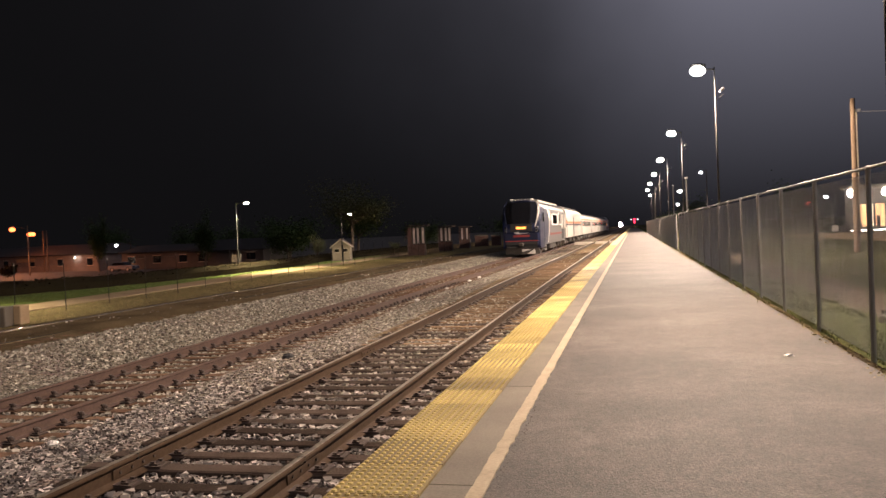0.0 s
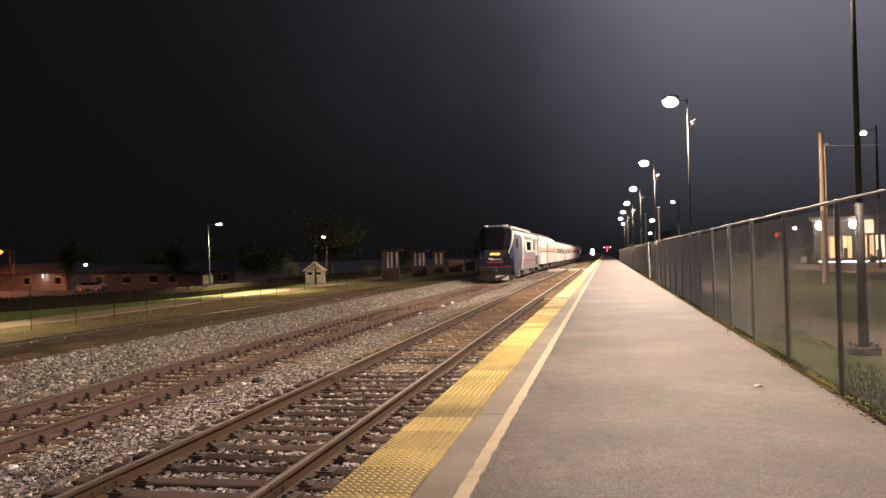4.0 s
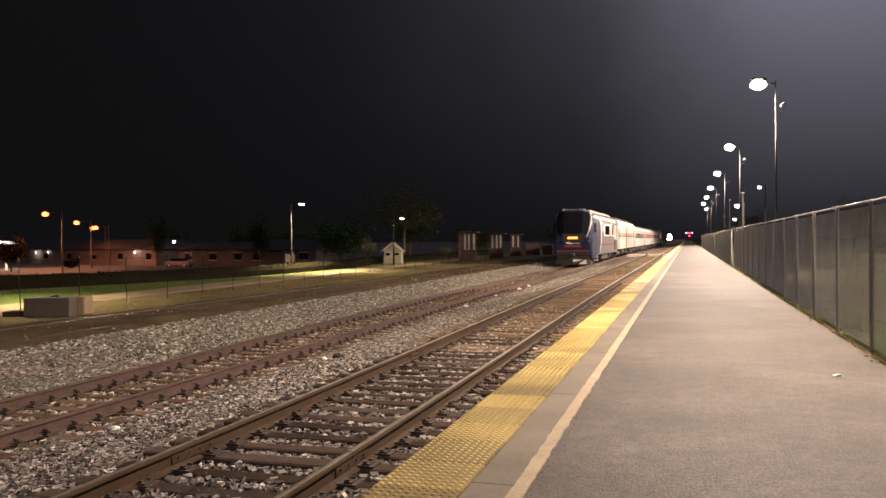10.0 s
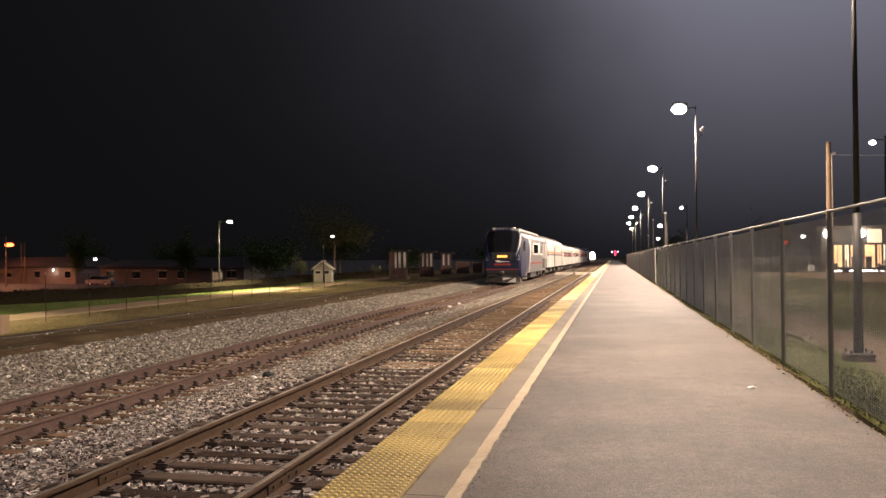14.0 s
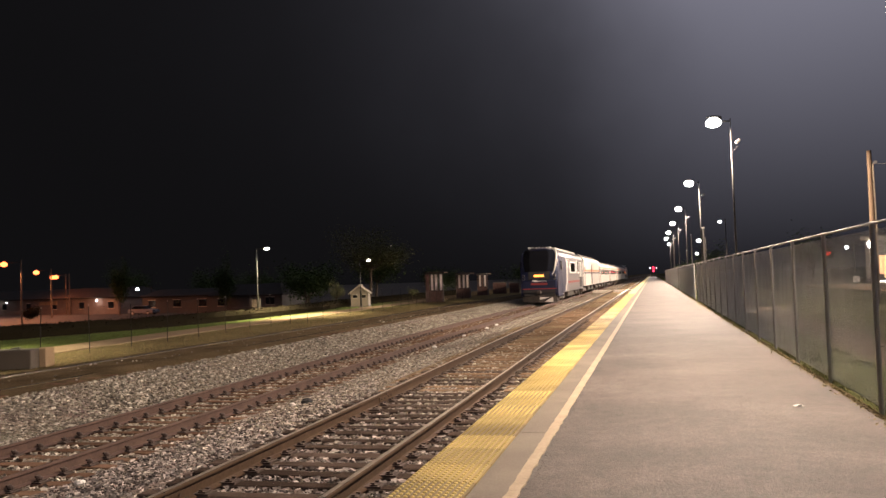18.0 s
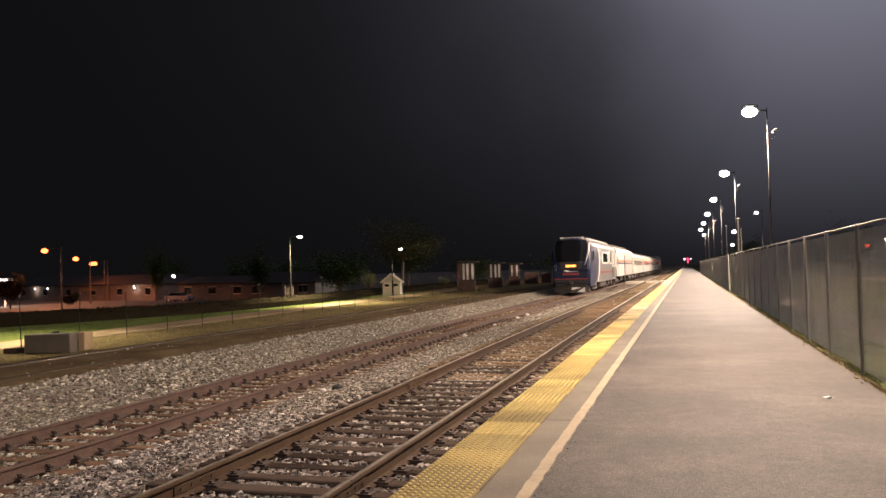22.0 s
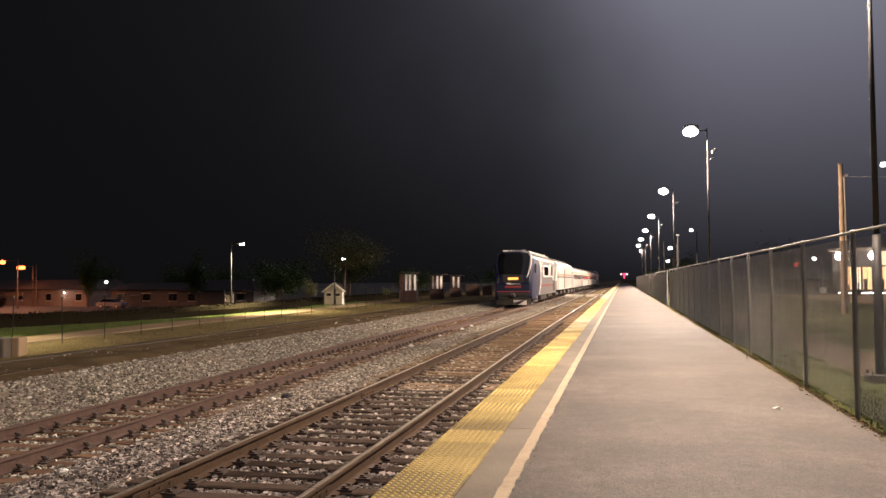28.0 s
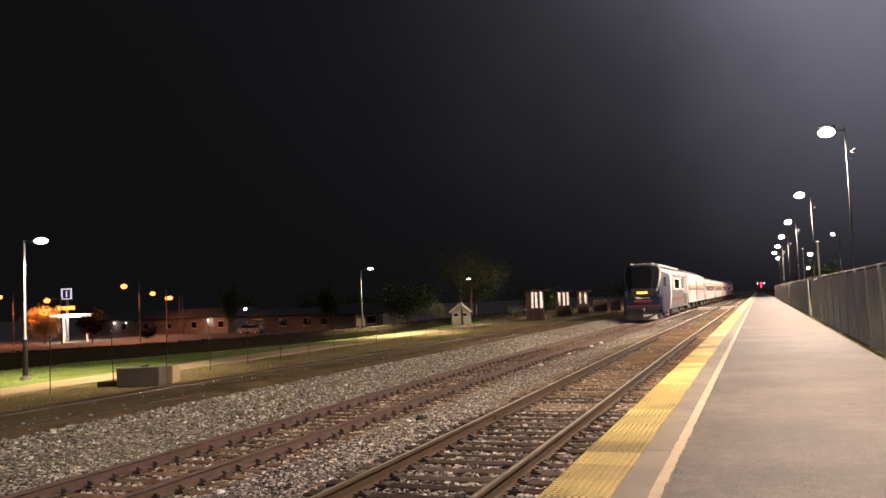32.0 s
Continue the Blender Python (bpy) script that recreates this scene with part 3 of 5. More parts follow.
def build_track(name, cx, top, rail_mats, tie_mat, tie_top, pitch, label, clips, reach, far=420, sunk=0, start=-3.0):
    track = empty(name, pose(cx, 0, top), label, "railway track", kind="structure")
    me = rail_mesh("rail", -25, far, rail_mats, cx, M_RAIL_SHINE if clips == 1 else None)
    other = rail_mesh("rail", -25, far, (rail_mats[0], rail_mats[3], rail_mats[2]), cx) if len(rail_mats) > 3 else me
    for s in (-1, 1):
        part("rail", me if s < 0 else other, None, track, "", pose(0.752 * s, 0, 0 if s < 0 or other is me else -0.05))
    rng = np.random.default_rng(int(abs(cx) * 10))
    ties = [tie_mesh(rng, tie_mat) for _ in range(5)]
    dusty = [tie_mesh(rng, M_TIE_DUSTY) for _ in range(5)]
    plate = boxes((-0.19, 0.19, -0.085, 0.085, 0.0, 0.018), (-0.15, -0.075, -0.06, 0.06, 0.018, 0.03), (0.075, 0.15, -0.06, 0.06, 0.018, 0.03))
    plate_me = mesh_of("tie_plate", plate, M_PLATE)
    bm = bmesh.new()
    if clips == 2:
        dome(bm, (0, 0, 0.028), (0.038, 0.046, 0.034), 9, 5, -70, 90)
        rod(bm, (-0.03, -0.03, 0.05), (-0.03, 0.04, 0.052), 0.014, 0.012, 6)
    else:
        for dx, dy in ((0.0, -0.045), (0.012, 0.05)):
            rod(bm, (dx, dy, 0), (dx, dy, 0.02), 0.01, 0.01, 6)
            box(bm, dx - 0.022, dx + 0.016, dy - 0.014, dy + 0.014, 0.014, 0.026)
    clip_me = mesh_of("rail_clip" if clips == 2 else "rail_spike", bm, M_PLATE)
    y, k = start, 0
    far_ties = []
    while y < far:
        z = tie_top - top + float(rng.uniform(-0.012, 0.006)) - float(sag(cx, y))
        yy = y + float(rng.uniform(-0.03, 0.03))
        if sunk and y > sunk:
            z -= min(0.03, (y - sunk) * 0.0015)
        if y < reach:
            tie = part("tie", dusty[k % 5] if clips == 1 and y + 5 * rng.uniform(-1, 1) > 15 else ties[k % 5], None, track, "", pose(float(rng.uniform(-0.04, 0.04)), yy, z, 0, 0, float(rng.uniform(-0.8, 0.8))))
            if clips and y < reach * 0.55:
                for s in (-1, 1):
                    part("tie_plate", plate_me, None, tie, "", pose(0.752 * s, 0, 0))
                    for e in (-1, 1):
                        part("rail_clip" if clips == 2 else "rail_spike", clip_me, None, tie, "", pose(0.752 * s + 0.105 * e, 0, 0.022, 0, 0, 180 if e < 0 else 0))
        else:
            far_ties.append((yy, z))
        y += pitch
        k += 1
    bm = bmesh.new()
    for yy, z in far_ties:
        box(bm, -1.3, 1.3, yy - 0.11, yy + 0.11, z - 0.15, z - (0.02 if sunk else 0.0))
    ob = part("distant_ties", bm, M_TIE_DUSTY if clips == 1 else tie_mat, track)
    ob["kind"] = "stuff"
    return track


def rail_joints():
    """Bolted joint bars on the platform track."""
    for x, y in ((T1_X - 0.752, 6.46), (T1_X + 0.752, 6.46), (T1_X - 0.752, 12.64), (T1_X + 0.752, 18.4), (T1_X - 0.752, 24.6)):
        joint = empty("rail_joint", pose(x, y, T1_Z - float(sag(x, y))), "rusty bolted joint bar on a rail", "rail joint", "rail joints")
        for e in (-1, 1):
            bar = part("joint_bar", boxes((e * 0.013, e * 0.024, -0.33, 0.33, -0.13, -0.055), bevel=0.004), M_RAIL_WEB, joint)
            for k in range(4):
                yy = -0.24 + 0.16 * k
                part("bolt", rods(((e * 0.024, yy, -0.09), (e * 0.036, yy, -0.09), 0.013), sides=6), M_PLATE, bar)
        part("gap", boxes((-0.0375, 0.0375, -0.004, 0.004, -0.05, 0.0012)), M_BLACK, joint)


def build_ballast():
    rng = np.random.default_rng(11)
    shapes = stone_shapes(rng)

    def bed(name, x0, x1, y0, y1, dense, mat, label, tracks=(), size=0.039, bare=(), dusty=None):
        n = int((x1 - x0) * (y1 - y0) * dense * 2.2)
        x, y = rng.uniform(x0, x1, n), y0 + (y1 - y0) * rng.uniform(0, 1, n) ** 1.8
        z = ground_z(x, y)
        keep = np.ones(n, bool)
        lift = np.zeros(n)
        for cx, tie_top, pitch, start in tracks:
            on = np.abs(x - cx) < 1.33
            phase = np.abs((y - start + pitch / 2) % pitch - pitch / 2)
            keep &= ~(on & (phase < 0.115) & (rng.uniform(0, 1, n) < 0.96))
            keep &= ~(np.abs(np.abs(x - cx) - 0.752) < 0.085)
            lift = np.where(on, tie_top - 0.038 - sag(x, y) - z, lift)
        if bare:
            keep &= ~((np.abs(x - bare[0]) < bare[1]) & (rng.uniform(0, 1, n) < np.clip((y - bare[2]) / bare[3], 0, bare[4])))
        x, y, z = x[keep], y[keep], (z + lift)[keep]
        s = size * rng.uniform(0.55, 1.35, len(x))
        turns = random_turns(rng, len(x))
        pale = rng.uniform(0, 1, len(x)) < (np.clip((y - 8) / 14, 0, 0.85) if dusty else 0.0)
        for pick, m, words in ((~pale, mat, label), (pale, dusty, "dust-paled ballast stones between the near tracks")):
            if pick.any():
                me = scatter(name, shapes, np.c_[x, y, z + s * 0.35][pick], turns[pick], s[pick], m)
                tagged(new(name, me), words, "gravel", kind="stuff")

    bed("ballast", -7.1, -1.97, 2.6, 64, 175, M_STONES, "loose grey and brown ballast stones round the platform track", [(T1_X, -0.33, 0.435, -2.97), (T2_X, -0.645, 0.443, -2.97)], 0.029, (T1_X, 1.45, 10, 22, 0.95), M_STONES2)
    n = 420
    x, y = rng.uniform(-14.4, -12.0, n), 6 + 64 * rng.uniform(0, 1, n) ** 1.5
    me = scatter("debris", shapes, np.c_[x, y, ground_z(x) + 0.005], random_turns(rng, n), 0.013 * rng.uniform(0.4, 2.4, n) ** 1.3, M_STONES)
    tagged(new("debris", me), "scattered stones and scraps on the dirt of the far track", "gravel", kind="stuff")
    bed("ballast", -11.7, -7.0, 3.5, 78, 120, M_STONES2, "dusty pale ballast stones round the middle track", [(T2_X, -0.645, 0.443, -2.97)], 0.032, (T2_X, 1.25, 20, 30, 0.4))


# ---------------------------------------------------------------- platform
def build_platform():
    plat = empty("platform", pose(0, 0, 0), "long low station platform of brown-grey asphalt", "platform", kind="structure")
    bm = bmesh.new()
    ys = [-40 + 5 * i for i in range(90)]
    rng = np.random.default_rng(8)
    secs = []
    for y in ys:
        e = 2.13 + float(rng.uniform(-0.03, 0.03))
        secs.append([(-1.0, y, -0.004), (0.5, y, 0.012), (e, y, -0.006), (e, y, -0.66), (-1.0, y, -0.66)])
    loft(bm, secs)
    part("asphalt_slab", bm, M_ASPHALT, plat)
    mesh = mesh_of("edge_slab", boxes((-1.84, -1.0, 0.0015, 2.9985, -0.66, -0.004), bevel=0.006), M_CONCRETE)
    for i in range(130):
        part("edge_slab", mesh, None, plat, "", pose(0, -9.95 + 3.0 * i, 0))
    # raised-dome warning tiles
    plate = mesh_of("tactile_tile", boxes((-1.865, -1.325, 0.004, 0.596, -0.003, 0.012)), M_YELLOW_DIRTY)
    fields = []
    for segs, rings in ((7, 2), (5, 1)):
        bm = bmesh.new()
        for i in range(10):
            for j in range(9):
                dome(bm, (-1.84 + 0.0533 * i, 0.033 + 0.0667 * j, 0.0115), (0.019, 0.0175, 0.011), segs, rings, 0, 75)
        domes = bpy.data.meshes.new("dome_field")
        bm.to_mesh(domes)
        bm.free()
        domes.materials.append(M_YELLOW)
        fields.append(domes)
    for i in range(120):
        t = part("tactile_tile", plate, None, plat, "", pose(0, -9 + 0.6 * i, 0))
        part("dome_field", fields[0 if -3 < -9 + 0.6 * i < 18 else 1], None, t)
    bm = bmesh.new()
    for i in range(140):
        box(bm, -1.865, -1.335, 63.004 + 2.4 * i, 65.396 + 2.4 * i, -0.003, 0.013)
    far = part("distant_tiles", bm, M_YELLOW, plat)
    far["kind"] = "stuff"
    # hand-painted line with wavering edges
    bm = bmesh.new()
    prev = None
    y = -8.0
    while y < 400:
        w = 0.006 if y < 40 else 0.0
        a, b = -1.062 + rng.uniform(-w, w), -0.968 + rng.uniform(-w * 1.6, w * 1.6)
        row = [bm.verts.new((a, y, -0.003)), bm.verts.new((a, y, 0.005)), bm.verts.new((b, y, 0.007)), bm.verts.new((b, y, -0.008))]
        if prev:
            for i in range(3):
                bm.faces.new((prev[i], prev[i + 1], row[i + 1], row[i]))
        prev = row
        y += 0.09 if y < 25 else 0.6 if y < 80 else 10
    part("safety_line", bm, M_WHITE_LINE, plat, "worn cream painted line")
    n = 1000
    y = -2 + 42 * rng.uniform(0, 1, n) ** 1.6
    x = -0.955 + np.abs(rng.normal(0, 0.03, n)) + 0.016 * np.sin(y * 4.1) * np.sin(y * 1.3)
    me = scatter("asphalt_crumbs", stone_shapes(rng), np.c_[x, y, np.full(n, 0.002)], random_turns(rng, n), 0.0032 * rng.uniform(0.4, 1.4, n), M_ASPHALT)
    crumbs = part("asphalt_crumbs", me, None, plat)
    crumbs["kind"] = "stuff"
    # pad over the track
    pad = empty("track_crossing", pose(0, 90, 0), "pale concrete walkway laid across the platform track", "crossing", kind="structure")
    for i, (x0, x1) in enumerate(((-6.3, -4.4), (-4.1, -2.85), (-2.6, -2.0))):
        part("crossing_slab", boxes((x0, x1, -0.7, 0.7, -0.42, -0.16), bevel=0.02), M_PAD, pad)


# ---------------------------------------------------------------- fence beside the platform
FENCE_X, FENCE_TOP, BAY = 2.2, 1.95, 2.46


def build_fence():
    fence = empty("chain_link_fence", pose(FENCE_X, 0, 0), "tall galvanised chain-link fence along the platform", "fence", kind="structure")
    def chain_link(mesh_w, r):
        bm = bmesh.new()
        half = mesh_w / 2
        cols, rows_n = int(BAY / mesh_w), int((FENCE_TOP - 0.1) / mesh_w)
        for c in range(cols):
            for s in (0, 1):
                prev = None
                for k in range(rows_n * 2 + 1):
                    off = half if (k + s) % 2 else -half
                    p = Vector((0.004 * (1 if k % 2 else -1) * (1 if s else -1), c * mesh_w + half + off, 0.06 + k * half))
                    ring = [bm.verts.new(p + Vector((r, 0, 0))), bm.verts.new(p + Vector((-r, r, 0))), bm.verts.new(p + Vector((-r, -r, 0)))]
                    if prev:
                        for i in range(3):
                            bm.faces.new((prev[i], prev[(i + 1) % 3], ring[(i + 1) % 3], ring[i]))
                    prev = ring
        net = bpy.data.meshes.new("chain_link")
        bm.to_mesh(net)
        bm.free()
        net.materials.append(M_WIRE)
        return net

    near_net, far_net = chain_link(0.055, 0.0018), chain_link(0.11, 0.0036)
    bm = rods(((0, 0, -0.1), (0, 0, FENCE_TOP), 0.027))
    dome(bm, (0, 0, FENCE_TOP), (0.028, 0.028, 0.014), 10, 3, -20, 90)
    post = mesh_of("fence_post", bm, M_POST)
    bm = rods(((0, 0, FENCE_TOP - 0.01), (0, BAY, FENCE_TOP - 0.01), 0.016), ((0, 0, 0.06), (0, BAY, 0.06), 0.004))
    rail = mesh_of("top_rail", bm, M_POST_DIM)
    y0 = 9.3 - 6 * BAY
    for i in range(62):
        y = y0 + BAY * i
        at = pose(0, y, 0)
        part("fence_post", post, None, fence, "", at)
        if 43.5 < y < 45.9 or 73.0 < y < 75.4:
            continue
        part("top_rail", rail, None, fence, "", at)
        part("chain_link", near_net if y < 38 else far_net, None, fence, "", at)
    # soil and weeds along the foot of the fence
    rng = np.random.default_rng(21)
    n = 14000
    y = -5 + 130 * rng.uniform(0, 1, n) ** 1.6
    thick = np.clip((y - 6) / 8, 0.35, 1.0)
    x = 2.215 + np.abs(rng.normal(0, 0.07, n)) * rng.choice((-1, 1), n) * thick
    clump = thick * (0.5 + 0.6 * np.clip(np.sin(y * 1.7) + np.sin(y * 0.53 + 1) + 0.4, 0, 1.4))
    blade = np.array([(-0.05, 0, 0), (0.05, 0, 0), (0.03, 0.12, 0.6), (0.0, 0.3, 1.0)])
    shapes = [(blade, np.array([(0, 1, 2), (0, 2, 3)])), (blade * (1, -1.4, 1), np.array([(0, 1, 2), (0, 2, 3)]))]
    me = scatter("weeds", shapes, np.c_[x, y, np.full(n, -0.03)], random_turns(rng, n, True), clump * rng.uniform(0.03, 0.10, n), M_WEEDS)
    tagged(new("weeds", me), "green weeds and grass tufts at the foot of the fence", "weeds", kind="stuff")
    bm = bmesh.new()
    secs = []
    for i in range(60):
        yy = -10 + 2.6 * i
        a, b = rng.uniform(-0.03, 0.03, 2)
        secs.append([(2.13 + a * 0.6, yy, -0.015), (2.16, yy, 0.012 + abs(b) * 0.4), (2.22 + b * 0.5, yy, -0.02), (2.22, yy, -0.2), (2.12, yy, -0.2)])
    loft(bm, secs)
    n = 5000
    y = -3 + 70 * rng.uniform(0, 1, n) ** 1.6
    me = scatter("dead_leaves", [(np.array([(-0.5, 0, 0), (0, -0.3, 0.12), (0.5, 0, 0), (0, 0.3, 0.1)]), np.array([(0, 1, 2), (0, 2, 3)]))], np.c_[2.10 + np.abs(rng.normal(0, 0.05, n)) * np.sign(rng.uniform(-0.5, 1, n)), y, np.full(n, 0.012)], random_turns(rng, n), rng.uniform(0.012, 0.04, n), M_DRY_BLADES)
    tagged(new("dead_leaves", me), "scattered dead leaves along the foot of the fence", "leaves", kind="stuff")
    tagged(part("soil_edge", bm, M_BROWN), "dark strip of soil between asphalt and fence", "soil", kind="structure")


# ---------------------------------------------------------------- lamps
def platform_lamp():
    lamp = empty("platform_lamp", pose(LAMP_X, LAMP_Y[1], -0.1), "tall slim grey lamp post with a glowing cobra-head luminaire", "lamp post", "platform lamps")
    top = LAMP_Z + 0.1
    part("pole", rods(((0, 0, 0.1), (0, 0, 2.2), 0.07, 0.058), ((0, 0, 2.2), (0, 0, top + 0.12), 0.046, 0.021), sides=14), M_POLE, lamp, smooth=True)
    base = part("base", rods(((0, 0, -0.15), (0, 0, 0.10), 0.24, 0.22), sides=18), M_CONCRETE, lamp, "round concrete footing")
    bm = boxes((-0.19, 0.19, -0.19, 0.19, 0.10, 0.125), bevel=0.005)
    for sx in (-1, 1):
        for sy in (-1, 1):
            rod(bm, (0.14 * sx, 0.14 * sy, 0.12), (0.14 * sx, 0.14 * sy, 0.18), 0.018)
    part("anchor_plate", bm, M_DARK_POST, base)
    part("arm", rods(((0, 0, top), (-LAMP_ARM * 0.55, 0, top + 0.03), 0.035, 0.03)), M_POLE, lamp)
    head = bmesh.new()
    dome(head, (-LAMP_ARM, 0, top + 0.22), (0.3, 0.2, 0.08), 16, 6, 0, 90)
    box(head, -LAMP_ARM + 0.2, -LAMP_ARM * 0.5, -0.05, 0.05, top + 0.0, top + 0.26, 0.02)
    hd = part("luminaire", head, M_POLE, lamp, smooth=True)
    bm = bmesh.new()
    dome(bm, (-LAMP_ARM, 0, top - 0.02), (0.33, 0.24, 0.21), 18, 10)
    part("lens", bm, M_LAMP, hd, "glowing white lens", smooth=True)
    flood = part("bracket", rods(((0, 0, top - 1.35), (0.3, 0, top - 1.1), 0.02)), M_POLE, lamp)
    part("floodlight", boxes((0.22, 0.44, -0.11, 0.11, -0.06, 0.05), bevel=0.015), M_STEEL, flood, "small grey floodlight", pose(0, 0, top - 1.08, 0, -35, 0))
    for y in LAMP_Y:
        if y != LAMP_Y[1]:
            copy_thing(lamp, pose(LAMP_X, y, -0.1))


def path_lamps():
    for i, (x, y, z) in enumerate(PATH_LAMPS):
        h = z + 0.4
        lamp = empty("path_lamp", pose(x, y, -0.4), "dark park lamp post with a flat glowing head over the footpath", "lamp post", "path lamps")
        part("pole", rods(((0, 0, 1.3), (0, 0, h + 0.05), *((0.040, 0.027) if i == 0 else (0.036, 0.024)))), M_WIRE if i == 0 else M_BLACK, lamp)
        part("lower_pole", rods(((0, 0, 0.05), (0, 0, 1.3), 0.085, 0.07)), M_STAKE, lamp)
        part("base", rods(((0, 0, -0.05), (0, 0, 0.12), 0.18, 0.15), sides=14), M_CONCRETE, lamp)
        part("arm", rods(((0, 0, h), (0.5, 0, h + 0.03), 0.03, 0.025)), M_DARK_POST, lamp)
        bm = bmesh.new()
        dome(bm, (0.72, 0, h + 0.095), (0.2, 0.14, 0.04), 14, 5, 0, 90)
        box(bm, 0.44, 0.6, -0.03, 0.03, h, h + 0.12)
        hd = part("luminaire", bm, M_DARK_POST, lamp, smooth=True)
        bm = bmesh.new()
        k = (1.0, 0.75, 0.6, 1.0)[i]
        dome(bm, (0.72, 0, h), (0.24 * k, 0.18 * k, 0.095 * k), 14, 9)
        part("lens", bm, M_LAMP_PATH, hd, "glowing warm-white lens", smooth=True)


# ---------------------------------------------------------------- trains
def car_section(w, h, y, floor=1.0, crown=0.75):
    """Half-round roofed box, seen along the track."""
    pts = [(-w, y, floor), (-w, y, h - crown)]
    for a in (25, 50, 75, 90, 105, 130, 155):
        pts.append((-w * math.cos(radians(a)), y, h - crown + crown * math.sin(radians(a))))
    return pts + [(w, y, h - crown), (w, y, floor)]


def add_bogie(parent, y, base=2.6, axles=2):
    bm = boxes((-1.22, -1.05, y - base / 2 - 0.5, y + base / 2 + 0.5, 0.45, 0.72), (1.05, 1.22, y - base / 2 - 0.5, y + base / 2 + 0.5, 0.45, 0.72),
               (-1.0, 1.0, y - 0.25, y + 0.25, 0.5, 0.85), bevel=0.03)
    bog = part("bogie", bm, M_UNDER, parent)
    for i in range(axles):
        yy = y - base / 2 + base * i / (axles - 1)
        bm = rods(((-0.85, yy, 0.46), (0.85, yy, 0.46), 0.08))
        for s in (-1, 1):
            rod(bm, (0.69 * s, yy, 0.46), (0.82 * s, yy, 0.46), 0.46, 0.46, 24)
        part("wheelset", bm, M_WHEEL, bog)
        for s in (-1, 1):
            part("axle_box", boxes((1.04 * s - 0.1, 1.04 * s + 0.22 * s, yy - 0.17, yy + 0.17, 0.32, 0.66), bevel=0.03), M_WHEEL, bog)
    return bog


def charger(m):
    """A modern streamlined diesel; its nose is at y = 0 and it stretches to +y."""
    loco = empty("locomotive", m, "silver and dark blue passenger locomotive with a lit amber display, standing", "locomotive")
    W = 1.47

    def sec(y, w, top, crown, floor):
        return [Vector(p) for p in car_section(w, top, y, floor, crown)]

    # nose and cab in blue, then the silver engine room
    bm = bmesh.new()
    loft(bm, [sec(0.05, 1.36, 2.15, 0.35, 0.75), sec(0.22, 1.42, 2.55, 0.45, 0.6), sec(0.62, 1.43, 3.7, 0.6, 0.55), sec(0.95, 1.44, 4.12, 0.62, 0.55), sec(1.5, 1.46, 4.2, 0.65, 0.55), sec(2.4, W, 4.22, 0.68, 0.55)])
    part("cab", bm, M_BLUE, loco, "glossy dark blue nose and cab", smooth=False)
    bm = bmesh.new()
    loft(bm, [sec(2.402, W, 4.22, 0.68, 0.75), sec(21.6, W, 4.22, 0.68, 0.75)])
    body = part("engine_room", bm, M_SILVER_LOCO, loco, "grey-silver painted body side")
    bm = bmesh.new()
    loft(bm, [[(-0.9, y, 4.1), (0.9, y, 4.1), (0.8, y, 4.3), (-0.8, y, 4.3)] for y in (4.0, 20.6)])
    roof = part("roof_hatch", bm, M_SILVER_ROOF, loco)
    for k in range(5):
        part("roof_fan", rods(((0, 6 + 3.1 * k, 4.3), (0, 6 + 3.1 * k, 4.36), 0.62), sides=20), M_UNDER, roof)
    # windscreen: one dark raked pane following the nose
    bm = bmesh.new()
    rows = []
    for y, z, w in ((0.10, 2.40, 1.06), (0.30, 2.95, 1.17), (0.52, 3.55, 1.22), (0.76, 4.02, 1.08)):
        rows.append([bm.verts.new((w * s, y - 0.12 + (0.10 if abs(s) > 0.9 else 0), z)) for s in (-1, -0.6, 0, 0.6, 1)])
    for a, b in zip(rows, rows[1:]):
        for i in range(4):
            bm.faces.new((a[i], a[i + 1], b[i + 1], b[i]))
    bmesh.ops.solidify(bm, geom=bm.faces[:], thickness=0.03)
    part("windscreen", bm, M_GLASS, loco, "raked black windscreen")
    for s in (-1, 1):
        bm = bmesh.new()
        pts = [(1.02, -0.03, 2.15, 0.03), (1.13, 0.05, 2.45, 0.06), (1.22, 0.18, 2.8, 0.09), (1.29, 0.36, 3.2, 0.11), (1.30, 0.58, 3.7, 0.10), (1.12, 0.82, 4.1, 0.07)]
        for (x0, y0, z0, r0), (x1, y1, z1, r1) in zip(pts, pts[1:]):
            k = 0.8 if s > 0 else 0.3
            rod(bm, (x0 * s, y0, z0), (x1 * s, y1, z1), r0 * k, r1 * k, 8)
        # left trim is silver too; its shade is put in as thin dark blue
        part("windscreen_trim", bm, M_SILVER if s > 0 else M_BLUE, loco, "silver curved trim beside the windscreen" if s > 0 else "")
    part("black_mask", boxes((-0.82, 0.82, -0.02, 0.1, 1.8, 2.42), bevel=0.03), M_BLACK, loco)
    disp = part("display", boxes((-0.44, 0.44, -0.045, 0.0, 1.95, 2.22), bevel=0.02), M_BLACK, loco)
    part("display_face", boxes((-0.38, 0.38, -0.055, -0.04, 2.0, 2.17), bevel=0.01), M_SIGN_ORANGE, disp, "lit amber destination display")
    bm = boxes((-0.52, -0.16, -0.06, -0.03, 1.70, 1.78), (-0.4, 0.0, -0.06, -0.03, 1.64, 1.71), (-0.1, 0.55, -0.06, -0.03, 1.67, 1.71), bevel=0.01)
    part("emblem", bm, M_WHITE, loco, "white bar-shaped emblem")
